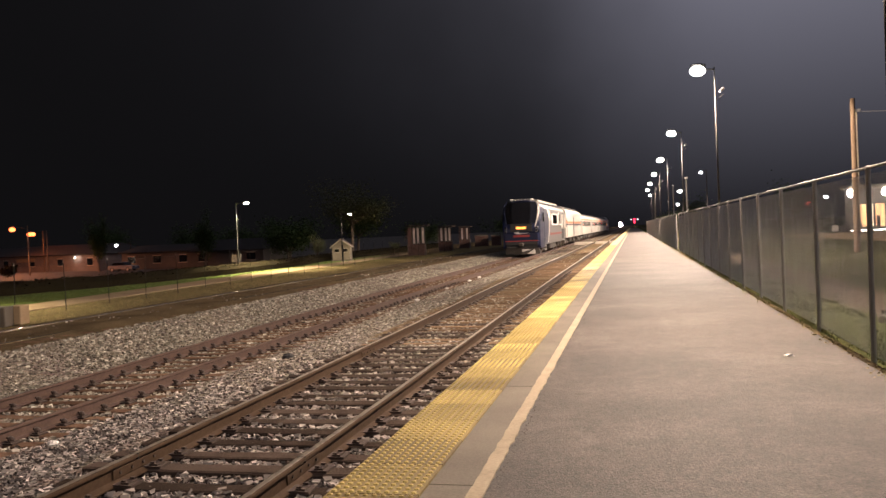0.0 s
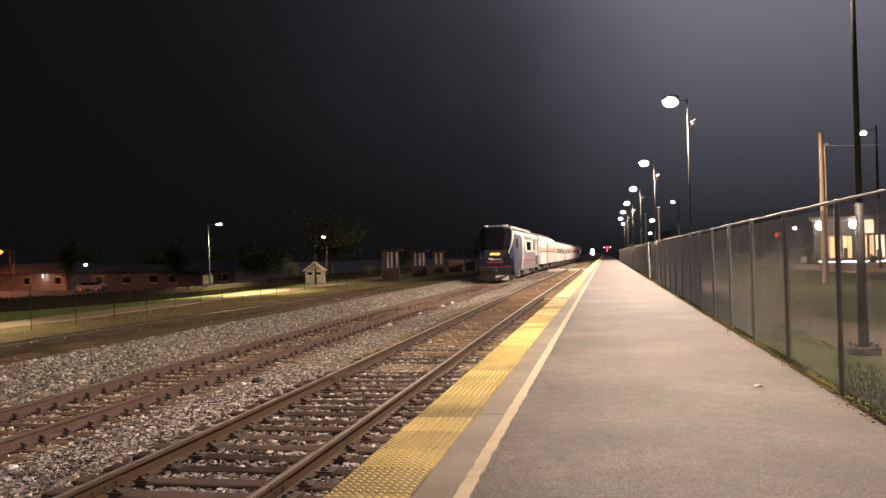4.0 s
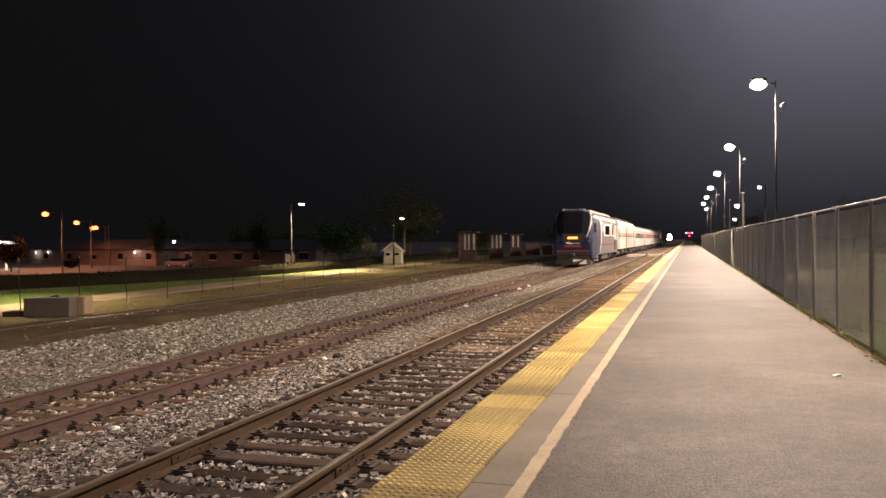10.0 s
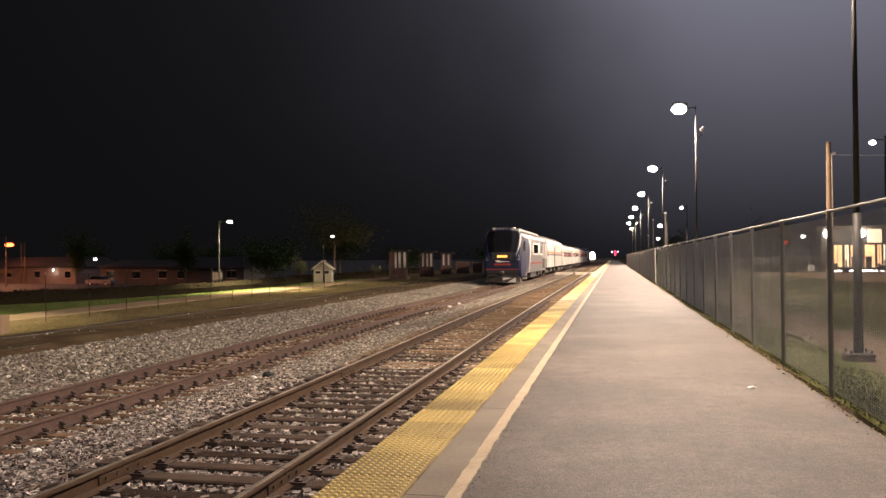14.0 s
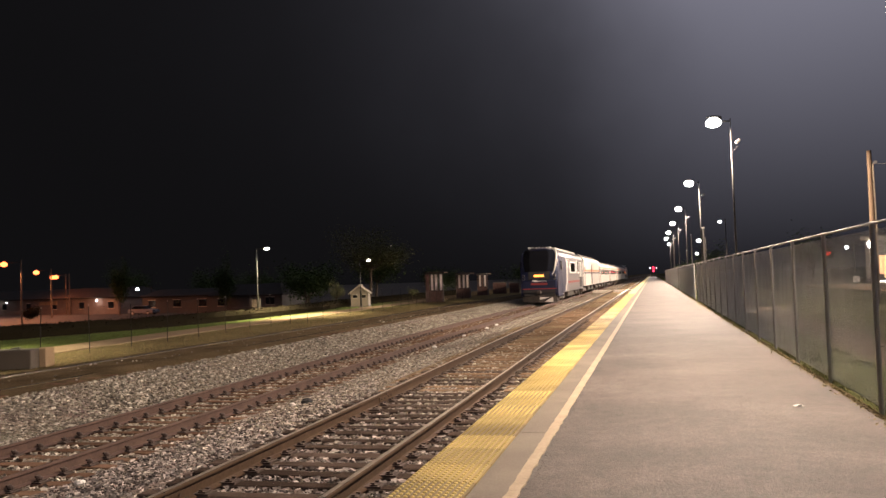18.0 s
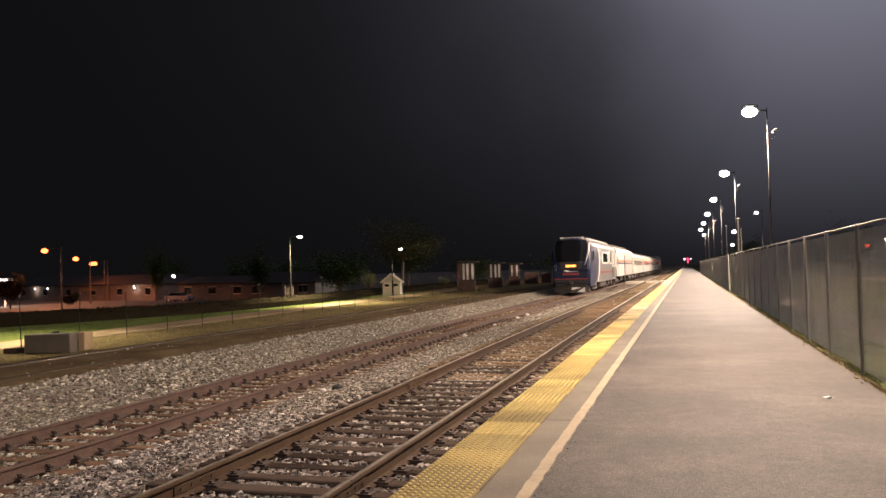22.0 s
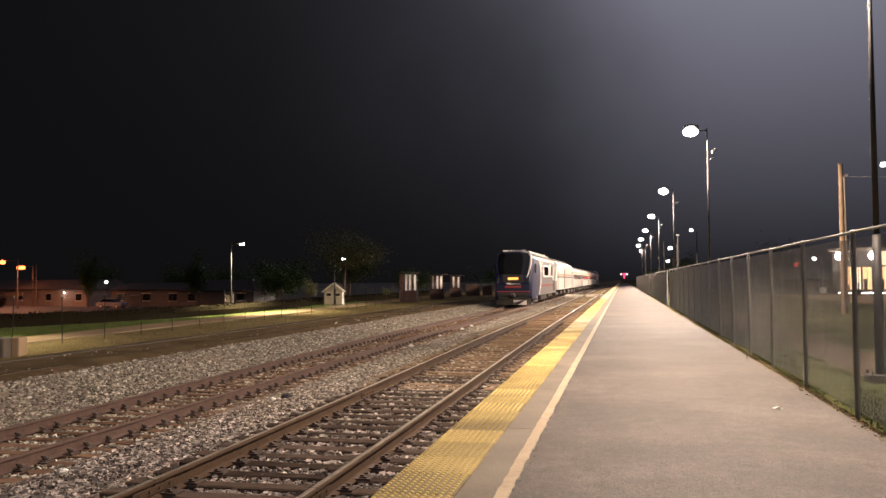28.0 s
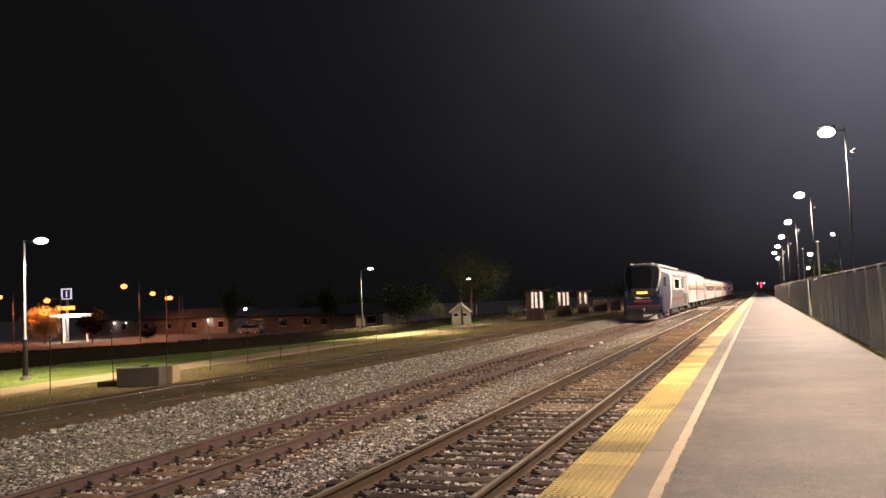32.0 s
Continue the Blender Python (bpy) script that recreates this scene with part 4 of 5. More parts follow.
    part("lower_nose", boxes((-1.33, 1.33, -0.02, 0.3, 0.78, 1.78), bevel=0.1), M_BLUE, loco)
    part("red_band", boxes((-0.62, 0.62, -0.045, -0.015, 1.40, 1.56), bevel=0.01), M_RED, loco, "red band across the nose")
    part("lower_panel", boxes((-1.2, 1.2, -0.035, 0.05, 0.80, 1.04), bevel=0.02), M_BLACK, loco, "black lower nose panel")
    part("red_line", boxes((-1.25, 1.25, -0.04, 0.02, 1.08, 1.15), bevel=0.005), M_RED, loco, "thin red line round the nose")
    part("buffer_beam", boxes((-1.2, 1.2, 0.05, 0.6, 0.55, 0.98), bevel=0.05), M_BLACK, loco)
    bm = bmesh.new()
    loft(bm, [[(-1.3, 0.35, 0.12), (0, -0.15, 0.12), (1.3, 0.35, 0.12), (1.3, 0.75, 0.12), (-1.3, 0.75, 0.12)], [(-1.25, 0.25, 0.62), (0, -0.05, 0.62), (1.25, 0.25, 0.62), (1.25, 0.75, 0.62), (-1.25, 0.75, 0.62)]])
    part("pilot", bm, M_UNDER, loco, "dark wedge-shaped pilot")
    part("step_panel", boxes((-0.02, 0.98, -0.16, -0.10, 0.12, 0.48), bevel=0.02), M_SILVER, loco, "pale panel on the pilot", pose(0, 0.05, 0, 0, 0, 16))
    part("coupler", boxes((-0.16, 0.16, -0.5, 0.1, 0.72, 0.98), bevel=0.05), M_UNDER, loco)
    for s in (-1, 1):
        for z, r in ((2.1, 0.10), (1.84, 0.08)):
            hl = part("headlight", rods(((1.16 * s, -0.02, z), (1.16 * s, 0.12, z), r), sides=16), M_STEEL, loco, "unlit round headlight")
            part("lens", rods(((1.16 * s, -0.03, z), (1.16 * s, -0.02, z), r - 0.015), sides=16), M_GLASS, hl)
        part("mirror", boxes((1.55 * s - 0.06, 1.55 * s + 0.06, 1.3, 1.5, 2.5, 3.2), bevel=0.03), M_BLACK, loco)
        part("horn", boxes((0.75 * s - 0.12, 0.75 * s + 0.12, 0.85, 1.1, 4.14, 4.28), bevel=0.03), M_WHITE, loco, "pale rooftop horn box")
    part("beacon", boxes((-0.75, 0.75, 0.9, 1.0, 4.17, 4.22), bevel=0.01), M_STEEL, loco)
    side = W + 0.012
    part("nose_lamp", rods(((0, 0.3, 3.0), (0.01, 0.36, 3.0), 0.05), sides=10), M_STEEL, loco)
    for k in range(5):
        part("roof_sensor", boxes((-0.5 + 0.25 * k - 0.05, -0.5 + 0.25 * k + 0.05, 0.88, 1.02, 4.2, 4.27), bevel=0.01), M_WHITE, loco, "small pale roof fitting")
    for s in (-1, 1):
        # blue sweep behind the cab, window, door and stripes
        bm = bmesh.new()
        loft(bm, [[(s * (W - 0.03), 2.38, z), (s * side, 2.38, z), (s * side, 2.38 + d, z), (s * (W - 0.03), 2.38 + d, z)] for z, d in ((0.8, 2.4), (1.6, 3.4), (2.4, 3.7), (3.1, 3.4), (3.5, 2.6))])
        part("blue_sweep", bm, M_BLUE, loco)
        w = part("cab_window", boxes((s * (W - 0.02), s * (W + 0.03), 8.9, 13.3, 2.35, 3.12), bevel=0.01), M_GLASS, loco, "dark side window")
        for y0, y1, z0, z1 in ((8.5, 13.7, 3.12, 3.24), (8.5, 13.7, 2.22, 2.35), (8.5, 9.0, 2.22, 3.24), (13.2, 13.8, 2.22, 3.24)):
            part("window_frame", boxes((s * (W - 0.02), s * (W + 0.045), y0, y1, z0, z1)), M_WHITE, w, "white frame")
        w = part("cab_window", boxes((s * (W - 0.02), s * (W + 0.03), 15.3, 17.0, 2.35, 3.3), bevel=0.01), M_GLASS, loco, "dark side window")
        for y0, y1, z0, z1 in ((14.7, 15.3, 2.22, 3.4), (14.7, 17.6, 2.22, 2.34)):
            part("window_frame", boxes((s * (W - 0.02), s * (W + 0.045), y0, y1, z0, z1)), M_WHITE, w, "white frame")
        d = part("side_door", boxes((s * (W - 0.02), s * (W + 0.025), 18.2, 20.3, 0.95, 3.4), bevel=0.02), M_BLACK, loco, "dark side door")
        part("door_window", boxes((s * W, s * (W + 0.035), 18.6, 19.9, 2.3, 3.1), bevel=0.01), M_GLASS, d)
        for yy in (17.9, 20.6):
            part("grab_rail", rods(((s * (W + 0.08), yy, 1.9), (s * (W + 0.08), yy, 3.3), 0.09)), M_WHITE, d, "white grab rail")
        part("red_stripe", boxes((s * (W - 0.02), s * (W + 0.014), 7.0, 18.0, 1.42, 1.6)), M_RED, loco)
        part("number_panel", boxes((s * (W - 0.02), s * (W + 0.02), 6.75, 7.9, 2.65, 3.4), bevel=0.02), M_WHITE, loco, "pale louvred panel")
        bm = bmesh.new()
        loft(bm, [[(s * (W - 0.02), y, z), (s * (W + 0.022), y, z), (s * (W + 0.022), y + 0.38, z + 0.05), (s * (W - 0.02), y + 0.38, z + 0.05)] for y, z in ((4.7, 0.85), (5.75, 1.6), (6.05, 2.4), (5.75, 3.1), (4.95, 3.5))])
        part("white_sweep", bm, M_WHITE, loco, "white line sweeping round the blue cab")
        for k in range(5):
            part("louvre", boxes((s * (W - 0.02), s * (W + 0.028), 6.82 + 0.21 * k, 6.94 + 0.21 * k, 2.7, 3.36)), M_SILVER_ROOF, loco)
        part("amber_marker", boxes((s * (W - 0.02), s * (W + 0.06), 21.0, 21.5, 2.3, 2.5), bevel=0.02), M_SIGN_ORANGE, loco, "small amber side marker lamp")
        part("step", boxes((s * 1.15, s * 1.5, 2.5, 3.2, 0.3, 0.42), (s * 1.15, s * 1.5, 2.5, 3.2, 0.6, 0.7)), M_STEEL, loco)
    part("fuel_tank", boxes((-1.3, 1.3, 8.2, 13.4, 0.28, 0.9), bevel=0.08), M_UNDER, loco)
    for y in (4.0, 17.6):
        add_bogie(loco, y, 3.0)
    return loco


def coach(m, length, h, label, stripes, windows):
    car = empty("passenger_coach", m, label, "railway coach", "standing train")
    W = 1.5
    bm = bmesh.new()
    loft(bm, [[Vector(p) for p in car_section(W, h, y, 0.95, 0.6)] for y in (0.25, length - 0.25)])
    part("body_shell", bm, M_SILVER, car)
    bm = bmesh.new()
    loft(bm, [[(-1.0, y, h - 0.06), (1.0, y, h - 0.06), (0.8, y, h + 0.06), (-0.8, y, h + 0.06)] for y in (2, length - 2)])
    part("roof_ridge", bm, M_SILVER_ROOF, car)
    for s in (-1, 1):
        for z0, z1, mat, nm in stripes:
            part(nm, boxes((s * (W - 0.02), s * (W + 0.012), 0.4, length - 0.4, z0, z1)), mat, car)
        for k in range(windows):
            y = 3.2 + (length - 7.4) * k / max(1, windows - 1)
            part("window", boxes((s * (W - 0.02), s * (W + 0.022), y, y + 1.2, 2.05, 2.75), bevel=0.01), M_GLASS, car)
        for y in (1.0, length - 1.9):
            d = part("door", boxes((s * (W - 0.02), s * (W + 0.02), y, y + 0.9, 1.0, 3.0), bevel=0.02), M_SILVER_ROOF, car)
            part("door_window", boxes((s * W, s * (W + 0.03), y + 0.25, y + 0.65, 2.1, 2.8), bevel=0.01), M_GLASS, d)
    if not windows:
        for s in (-1, 1):
            part("vestibule_door", boxes((s * (W - 0.02), s * (W + 0.02), 10.6, 11.7, 1.0, 3.2), bevel=0.02), M_BLACK, car, "dark vestibule door")
    for y0, y1 in ((8.5, 11.5), (14, 16.5)):
        part("equipment_box", boxes((-1.2, 1.2, y0, y1, 0.42, 0.95), bevel=0.05), M_UNDER, car)
    for y in (0.0, length):
        part("gangway", boxes((-0.6, 0.6, y - 0.25 if y else 0.0, y if y else 0.26, 1.0, 3.2), bevel=0.03), M_BLACK, car)
    for y in (3.0, length - 3.0):
        add_bogie(car, y, 2.6)
    return car


def standing_train():
    charger(pose(T2_X - 0.05, 61.0, T2_Z))
    y = 61.0 + 22.2
    coach(pose(T2_X, y, T2_Z), 25.6, 4.15, "tall silver coach with orange and blue stripes, standing", [(2.42, 2.62, M_ORANGE, "orange_stripe"), (2.2, 2.36, M_BLUE, "blue_stripe")], 0)
    y += 26.0
    rest = None
    for k in range(4):
        if rest is None:
            rest = coach(pose(T2_X, y, T2_Z), 25.6, 3.75, "lower silver coach with an orange stripe and dark windows, standing", [(2.9, 3.1, M_ORANGE, "orange_stripe")], 9)
        else:
            copy_thing(rest, pose(T2_X, y, T2_Z))
        y += 26.0
    tail = charger(pose(T2_X, y + 21.8, T2_Z, 0, 0, 180))
    tagged(tail, "silver and blue locomotive at the rear of the standing train")


def coming_train():
    """A second train on the far track, its headlight burning."""
    loco = empty("oncoming_locomotive", pose(T3_X, 900, T3_Z), "dark locomotive rolling in with a dazzling headlight", "locomotive")
    bm = bmesh.new()
    loft(bm, [[Vector(p) for p in car_section(w, h, y, 0.8, c)] for y, w, h, c in ((0.0, 1.2, 2.3, 0.4), (0.5, 1.4, 2.6, 0.4), (1.3, 1.48, 4.3, 0.6), (2.4, 1.5, 4.5, 0.6), (20.5, 1.5, 4.5, 0.6))])
    part("body", bm, M_SILVER, loco)
    # the windscreen glows only to make the front read as glare
    part("windscreen", boxes((-1.1, 1.1, -0.03, 0.03, 0, 0.9), bevel=0.02), M_CAB_GLARE, loco, "windscreen made to glow as part of the headlight glare", pose(0, 0.5, 2.5, -25))
    part("pilot", boxes((-1.35, 1.35, -0.1, 0.5, 0.15, 0.8), bevel=0.05), M_UNDER, loco)
    for y in (4, 16):
        add_bogie(loco, y, 3.0)

    def beam(name, x, z, r, deep):
        """A lamp oversized for glare, in a deep hood added to narrow its light."""
        bm = bmesh.new()
        n = 20
        rings = [[bm.verts.new((x + rr * math.cos(2 * math.pi * i / n), y, z + rr * math.sin(2 * math.pi * i / n))) for i in range(n)] for rr, y in ((r + 0.05, 0.6), (r + 0.05, -deep), (r, -deep), (r, 0.55))]
        for a, b in zip(rings, rings[1:]):
            for i in range(n):
                bm.faces.new((a[i], a[(i + 1) % n], b[(i + 1) % n], b[i]))
        hood = part(name, bm, M_BLACK, loco)
        part("lens", rods(((x, -0.02, z), (x, 0.3, z), r - 0.004), sides=n), M_HEAD, hood, "dazzling white lens")

    beam("headlight", 0, 3.7, 0.85, 2.3)
    # ditch lights added, oversized, to widen the headlight's glare
    for s in (-1, 1):
        beam("ditch_light", 0.85 * s, 1.6, 0.55, 1.5)
    return loco


# ---------------------------------------------------------------- things left of the tracks
def leaf_shapes():
    q = np.array([(-0.5, 0, 0), (0, -0.28, 0.05), (0.5, 0, 0), (0, 0.28, 0.05)])
    return [(q, np.array([(0, 1, 2), (0, 2, 3)])), (q * (0.7, 1.3, 1), np.array([(0, 1, 2), (0, 2, 3)]))]


def tree(name, x, y, z, height, spread, label, leaves=2600, mat=None, seed=1, trunk=0.35, leaf=0.3, clear=0.3):
    rng = np.random.default_rng(seed)
    t = empty(name, pose(x, y, z), label, "tree" if height > 2 else "shrub")
    bm = bmesh.new()
    tips = []
    top = height * (clear + 0.12)
    rod(bm, (0, 0, -0.1), (0.05 * spread, 0, top), trunk * 0.5, trunk * 0.32, 9)
    for k in range(9):
        a = k * 2.4 + rng.uniform(-0.4, 0.4)
        r = spread * rng.uniform(0.35, 0.8)
        start = Vector((0.04 * spread, 0, top * rng.uniform(0.75, 1.0)))
        mid = start + Vector((math.cos(a) * r * 0.5, math.sin(a) * r * 0.5, (height - top) * rng.uniform(0.2, 0.4)))
        end = start + Vector((math.cos(a) * r, math.sin(a) * r, (height - top) * rng.uniform(0.35, 0.9)))
        rod(bm, start, mid, trunk * 0.2, trunk * 0.12, 6), rod(bm, mid, end, trunk * 0.12, trunk * 0.03, 5)
        tips += [np.array(mid), np.array(end), np.array((mid + end) / 2)]
    part("trunk", bm, M_BARK, t)
    tips = np.array(tips)
    c = tips[rng.integers(0, len(tips), leaves)]
    p = c + rng.normal(0, 1, (leaves, 3)) * (spread * 0.2, spread * 0.2, (height - top) * 0.14)
    p[:, 2] = np.maximum(p[:, 2], height * clear * 0.8)
    me = scatter("crown", leaf_shapes(), p, random_turns(rng, leaves), leaf * rng.uniform(0.5, 1.3, leaves), mat or M_LEAF)
    part("crown", me, None, t)
    return t


def grass_field(name, x0, x1, y0, y1, n, mat, label, size=0.09, skip=None):
    rng = np.random.default_rng(n)
    x, y = rng.uniform(x0, x1, n), y0 + (y1 - y0) * rng.uniform(0, 1, n) ** 1.3
    if skip is not None:
        keep = ~skip(x, y)
        x, y = x[keep], y[keep]
    blade = np.array([(-0.16, 0, 0), (0.16, 0, 0), (0.05, 0.25, 1.0)])
    tri = np.array([(0, 1, 2)])
    me = scatter(name, [(blade, tri), (blade * (1, -2, 0.7), tri)], np.c_[x, y, ground_z(x) - 0.01], random_turns(rng, len(x), True), size * rng.uniform(0.4, 1.3, len(x)), mat)
    tagged(new(name, me), label, "grass", kind="stuff")


def hedge_x(y):
    """The edge of the lawn, where the hedge begins."""
    return np.interp(y, [10, 25, 30, 34, 38, 44, 55, 62, 110], [-30.6, -29.6, -26.6, -25.0, -23.9, -23.2, -23.2, -24.6, -25.0])


def walk_x(y):
    """The middle of the footpath beyond the far track."""
    return float(np.interp(y, [0, 18, 32, 45, 70, 110], [-18.4, -19.3, -20.1, -20.6, -21.2, -21.5]))


def build_footpath():
    walkway = empty("footpath", pose(0, 0, 0), "pale concrete footpath through the lawn", "footpath", kind="structure")
    y = -14.0
    while y < 80:
        y1 = y + 1.5
        a, b = walk_x(y + 0.01), walk_x(y1 - 0.01)
        bm = bmesh.new()
        loft(bm, [[(a - 1.0, y + 0.01, -0.5), (a + 1.0, y + 0.01, -0.5), (a + 1.0, y + 0.01, -0.365), (a - 1.0, y + 0.01, -0.365)],
                  [(b - 1.0, y1 - 0.01, -0.5), (b + 1.0, y1 - 0.01, -0.5), (b + 1.0, y1 - 0.01, -0.365), (b - 1.0, y1 - 0.01, -0.365)]])
        part("paving_slab", bm, M_SIDEWALK, walkway)
        y = y1


def build_park_fence():
    fence = empty("park_fence", pose(-17.25, 0, -0.4), "low dark wire fence with thin posts beside the footpath", "fence", kind="structure")
    post = mesh_of("fence_post", rods(((0, 0, -0.1), (0, 0, 1.48), 0.012)), M_STAKE)
    cap = mesh_of("post_cap", rods(((0, 0, 1.48), (0, 0, 1.54), 0.013)), M_POST_DIM)
    bm = bmesh.new()
    for z in (0.15, 0.6, 1.05, 1.44):
        rod(bm, (0, 0, z), (-0.01, 2.2, z), 0.003, 0.003, 4)
    wires = mesh_of("wire_panel", bm, M_STAKE)
    for i in range(36):
        y = 2.55 + 2.2 * i
        x = -0.02 * max(0, y - 20)
        p = part("fence_post", post, None, fence, "", pose(x, y, 0, float(math.sin(i * 3.1)) * 1.5, float(math.cos(i * 2.3)) * 1.5))
        part("post_cap", cap, None, p)
        part("wire_panel", wires, None, fence, "", pose(x, y, 0, 0, 0, 1.1 if y > 20 else 0))


def hut():
    h = empty("utility_hut", pose(-23.3, 63.5, -0.4, 0, 0, 12) @ Matrix.Scale(0.84, 4), "small tan utility hut with a gabled roof and two windows", "hut")
    part("wall", boxes((-0.85, 0.85, -0.8, 0.8, 0, 1.35)), M_SIDING, h)
    bm = bmesh.new()
    loft(bm, [[(-0.85, y, 1.35), (0.85, y, 1.35), (0, y, 2.0)] for y in (-0.8, 0.8)])
    part("gable", bm, M_SIDING, h)
    for s in (-1, 1):
        bm = bmesh.new()
        loft(bm, [[(s * 1.05, y, 1.22), (s * 1.05, y, 1.30), (0, y, 2.12), (0, y, 2.02)] for y in (-0.98, 0.98)])
        part("roof", bm, M_ROOF, h)
        bm = bmesh.new()
        loft(bm, [[(s * 1.07, y, 1.19), (s * 1.07, y, 1.33), (0, y, 2.15), (0, y, 1.99)] for y in (-1.02, -0.985)])
        part("bargeboard", bm, M_TRIM, h)
        w = part("window", boxes((s * 0.42 - 0.2, s * 0.42 + 0.2, -0.83, -0.79, 0.85, 1.15)), M_GLASS, h)
        part("window_sill", boxes((s * 0.42 - 0.25, s * 0.42 + 0.25, -0.87, -0.79, 0.79, 0.85), (s * 0.42 - 0.25, s * 0.42 + 0.25, -0.85, -0.79, 1.15, 1.2)), M_TRIM, w)
    part("plinth", boxes((-0.92, 0.92, -0.87, 0.87, -0.1, 0.1)), M_CONCRETE, h)
    part("ridge_cap", boxes((-0.08, 0.08, -1.02, 1.02, 2.06, 2.17), bevel=0.02), M_ROOF, h)


def brick_shelter(x, y, w, h, panels, label):
    """A narrow brick kiosk whose front has tall white panels."""
    s = empty("brick_kiosk", pose(x, y, -0.42), label, "kiosk", "brick kiosks")
    for t in (-1, 1):
        part("rear_post", boxes((t * 0.2 - 0.02, t * 0.2 + 0.02, 1.35, 1.39, 0, h)), M_BLACK, s)
    part("dado", boxes((-w / 2 + 0.03, w / 2 - 0.03, -0.03, 0.03, 0, 1.0)), M_MORTAR, s)
    brick_me = mesh_of("brick", boxes((0.005, 0.235, -0.05, 0.05, 0.005, 0.085), bevel=0.006), M_BRICK)
    rows, low = int(h / 0.09), 1.0
    for r in range(rows):
        off = 0.12 if r % 2 else 0.0
        k = 0
        while -w / 2 + off + 0.24 * (k + 1) <= w / 2 + 0.02:
            bx = -w / 2 + off + 0.24 * k
            mid = bx + 0.12
            if not (r * 0.09 > low and any(abs(mid - p) < 0.2 for p in panels)):
                part("brick", brick_me, None, s, "", pose(bx, 0.0, r * 0.09))
            k += 1
    for p in panels:
        q = part("panel", boxes((p - 0.11, p + 0.11, -0.01, 0.0, low + 0.06, h - 0.12)), M_MILKY, s, "tall milky panel")
        part("panel_frame", boxes((p - 0.17, p - 0.11, -0.06, 0.03, low, h - 0.06), (p + 0.11, p + 0.17, -0.06, 0.03, low, h - 0.06), (p - 0.17, p + 0.17, -0.07, 0.03, low, low + 0.06)), M_DARK_POST, q)
    part("roof", boxes((-w / 2 - 0.03, w / 2 + 0.03, -0.09, 1.5, h, h + 0.09), bevel=0.02), M_TIE, s)


def low_walls():
    """Short lengths of brick wall beyond the kiosks."""
    for x, y, w, h in ((-18.7, 101.5, 1.7, 1.4), (-17.3, 104.5, 1.3, 1.3)):
        wall = empty("brick_wall", pose(x, y, -0.42), "short low brick wall beside the far track", "wall", "low walls")
        part("core", boxes((-w / 2, w / 2, -0.07, 0.07, 0, h - 0.02)), M_MORTAR, wall)
        brick_me = mesh_of("brick", boxes((0.005, 0.235, -0.09, 0.09, 0.005, 0.085)), M_BRICK)
        for r in range(int(h / 0.09)):
            for k in range(int(w / 0.24)):
                part("brick", brick_me, None, wall, "", pose(-w / 2 + 0.24 * k + (0.06 if r % 2 else 0), 0, 0.09 * r))
        part("coping", boxes((-w / 2 - 0.03, w / 2 + 0.03, -0.13, 0.13, h, h + 0.07), bevel=0.01), M_CONCRETE, wall)


def concrete_blocks():
    b = empty("concrete_barrier", pose(-16.15, 17.9, -0.41, 0, 0, 17), "weathered concrete block standing beside the far track", "barrier")
    part("block", boxes((-0.63, 0.58, -0.3, 0.3, 0, 0.51), bevel=0.025), M_OLD_CONCRETE, b)
    part("lifting_eye", rods(((-0.1, 0.1, 0.515), (0.12, 0.1, 0.545), 0.03)), M_DARK_POST, b)
    c = empty("concrete_barrier", pose(-15.72, 18.5, -0.41, 0, 0, 17), "smaller pale concrete block behind another", "barrier")
    part("block", boxes((-0.16, 0.16, -0.25, 0.3, 0, 0.5), bevel=0.025), M_SIDEWALK, c)
    d = empty("timber_offcut", pose(-17.0, 17.6, -0.4, 0, 0, 30), "dark timber offcut lying on the ground", "timber")
    part("beam", boxes((-0.35, 0.35, -0.1, 0.1, 0, 0.14), bevel=0.01), M_TIE, d)


def street_lamp(x, y, z, base, mat, label, arm=1.5):
    s = empty("street_lamp", pose(x - 0, y, base), label, "lamp post", "street lamps")
    part("pole", rods(((arm, 0, -0.1), (arm, 0, z - base + 0.4), 0.12, 0.08)), M_DARK_POST if mat is M_LAMP_COOL else M_WOOD_POLE, s)
    part("arm", rods(((arm, 0, z - base + 0.1), (0.2, 0, z - base + 0.12), 0.04)), M_POLE, s)
    bm = bmesh.new()
    dome(bm, (0, 0, z - base + 0.32 * (0.4 if mat is M_LAMP_COOL else 1.0)), (0.28, 0.22, 0.1), 12, 4, 0, 90)
    hd = part("luminaire", bm, M_POLE, s)
    bm = bmesh.new()
    k = (0.42 if y < 117 else 0.5) if mat is M_LAMP_COOL else 0.8
    dome(bm, (0, 0, z - base - 0.1), (0.6 * k, 0.5 * k, 0.42 * k), 12, 8)
    part("lens", bm, mat, hd, "glowing lens")


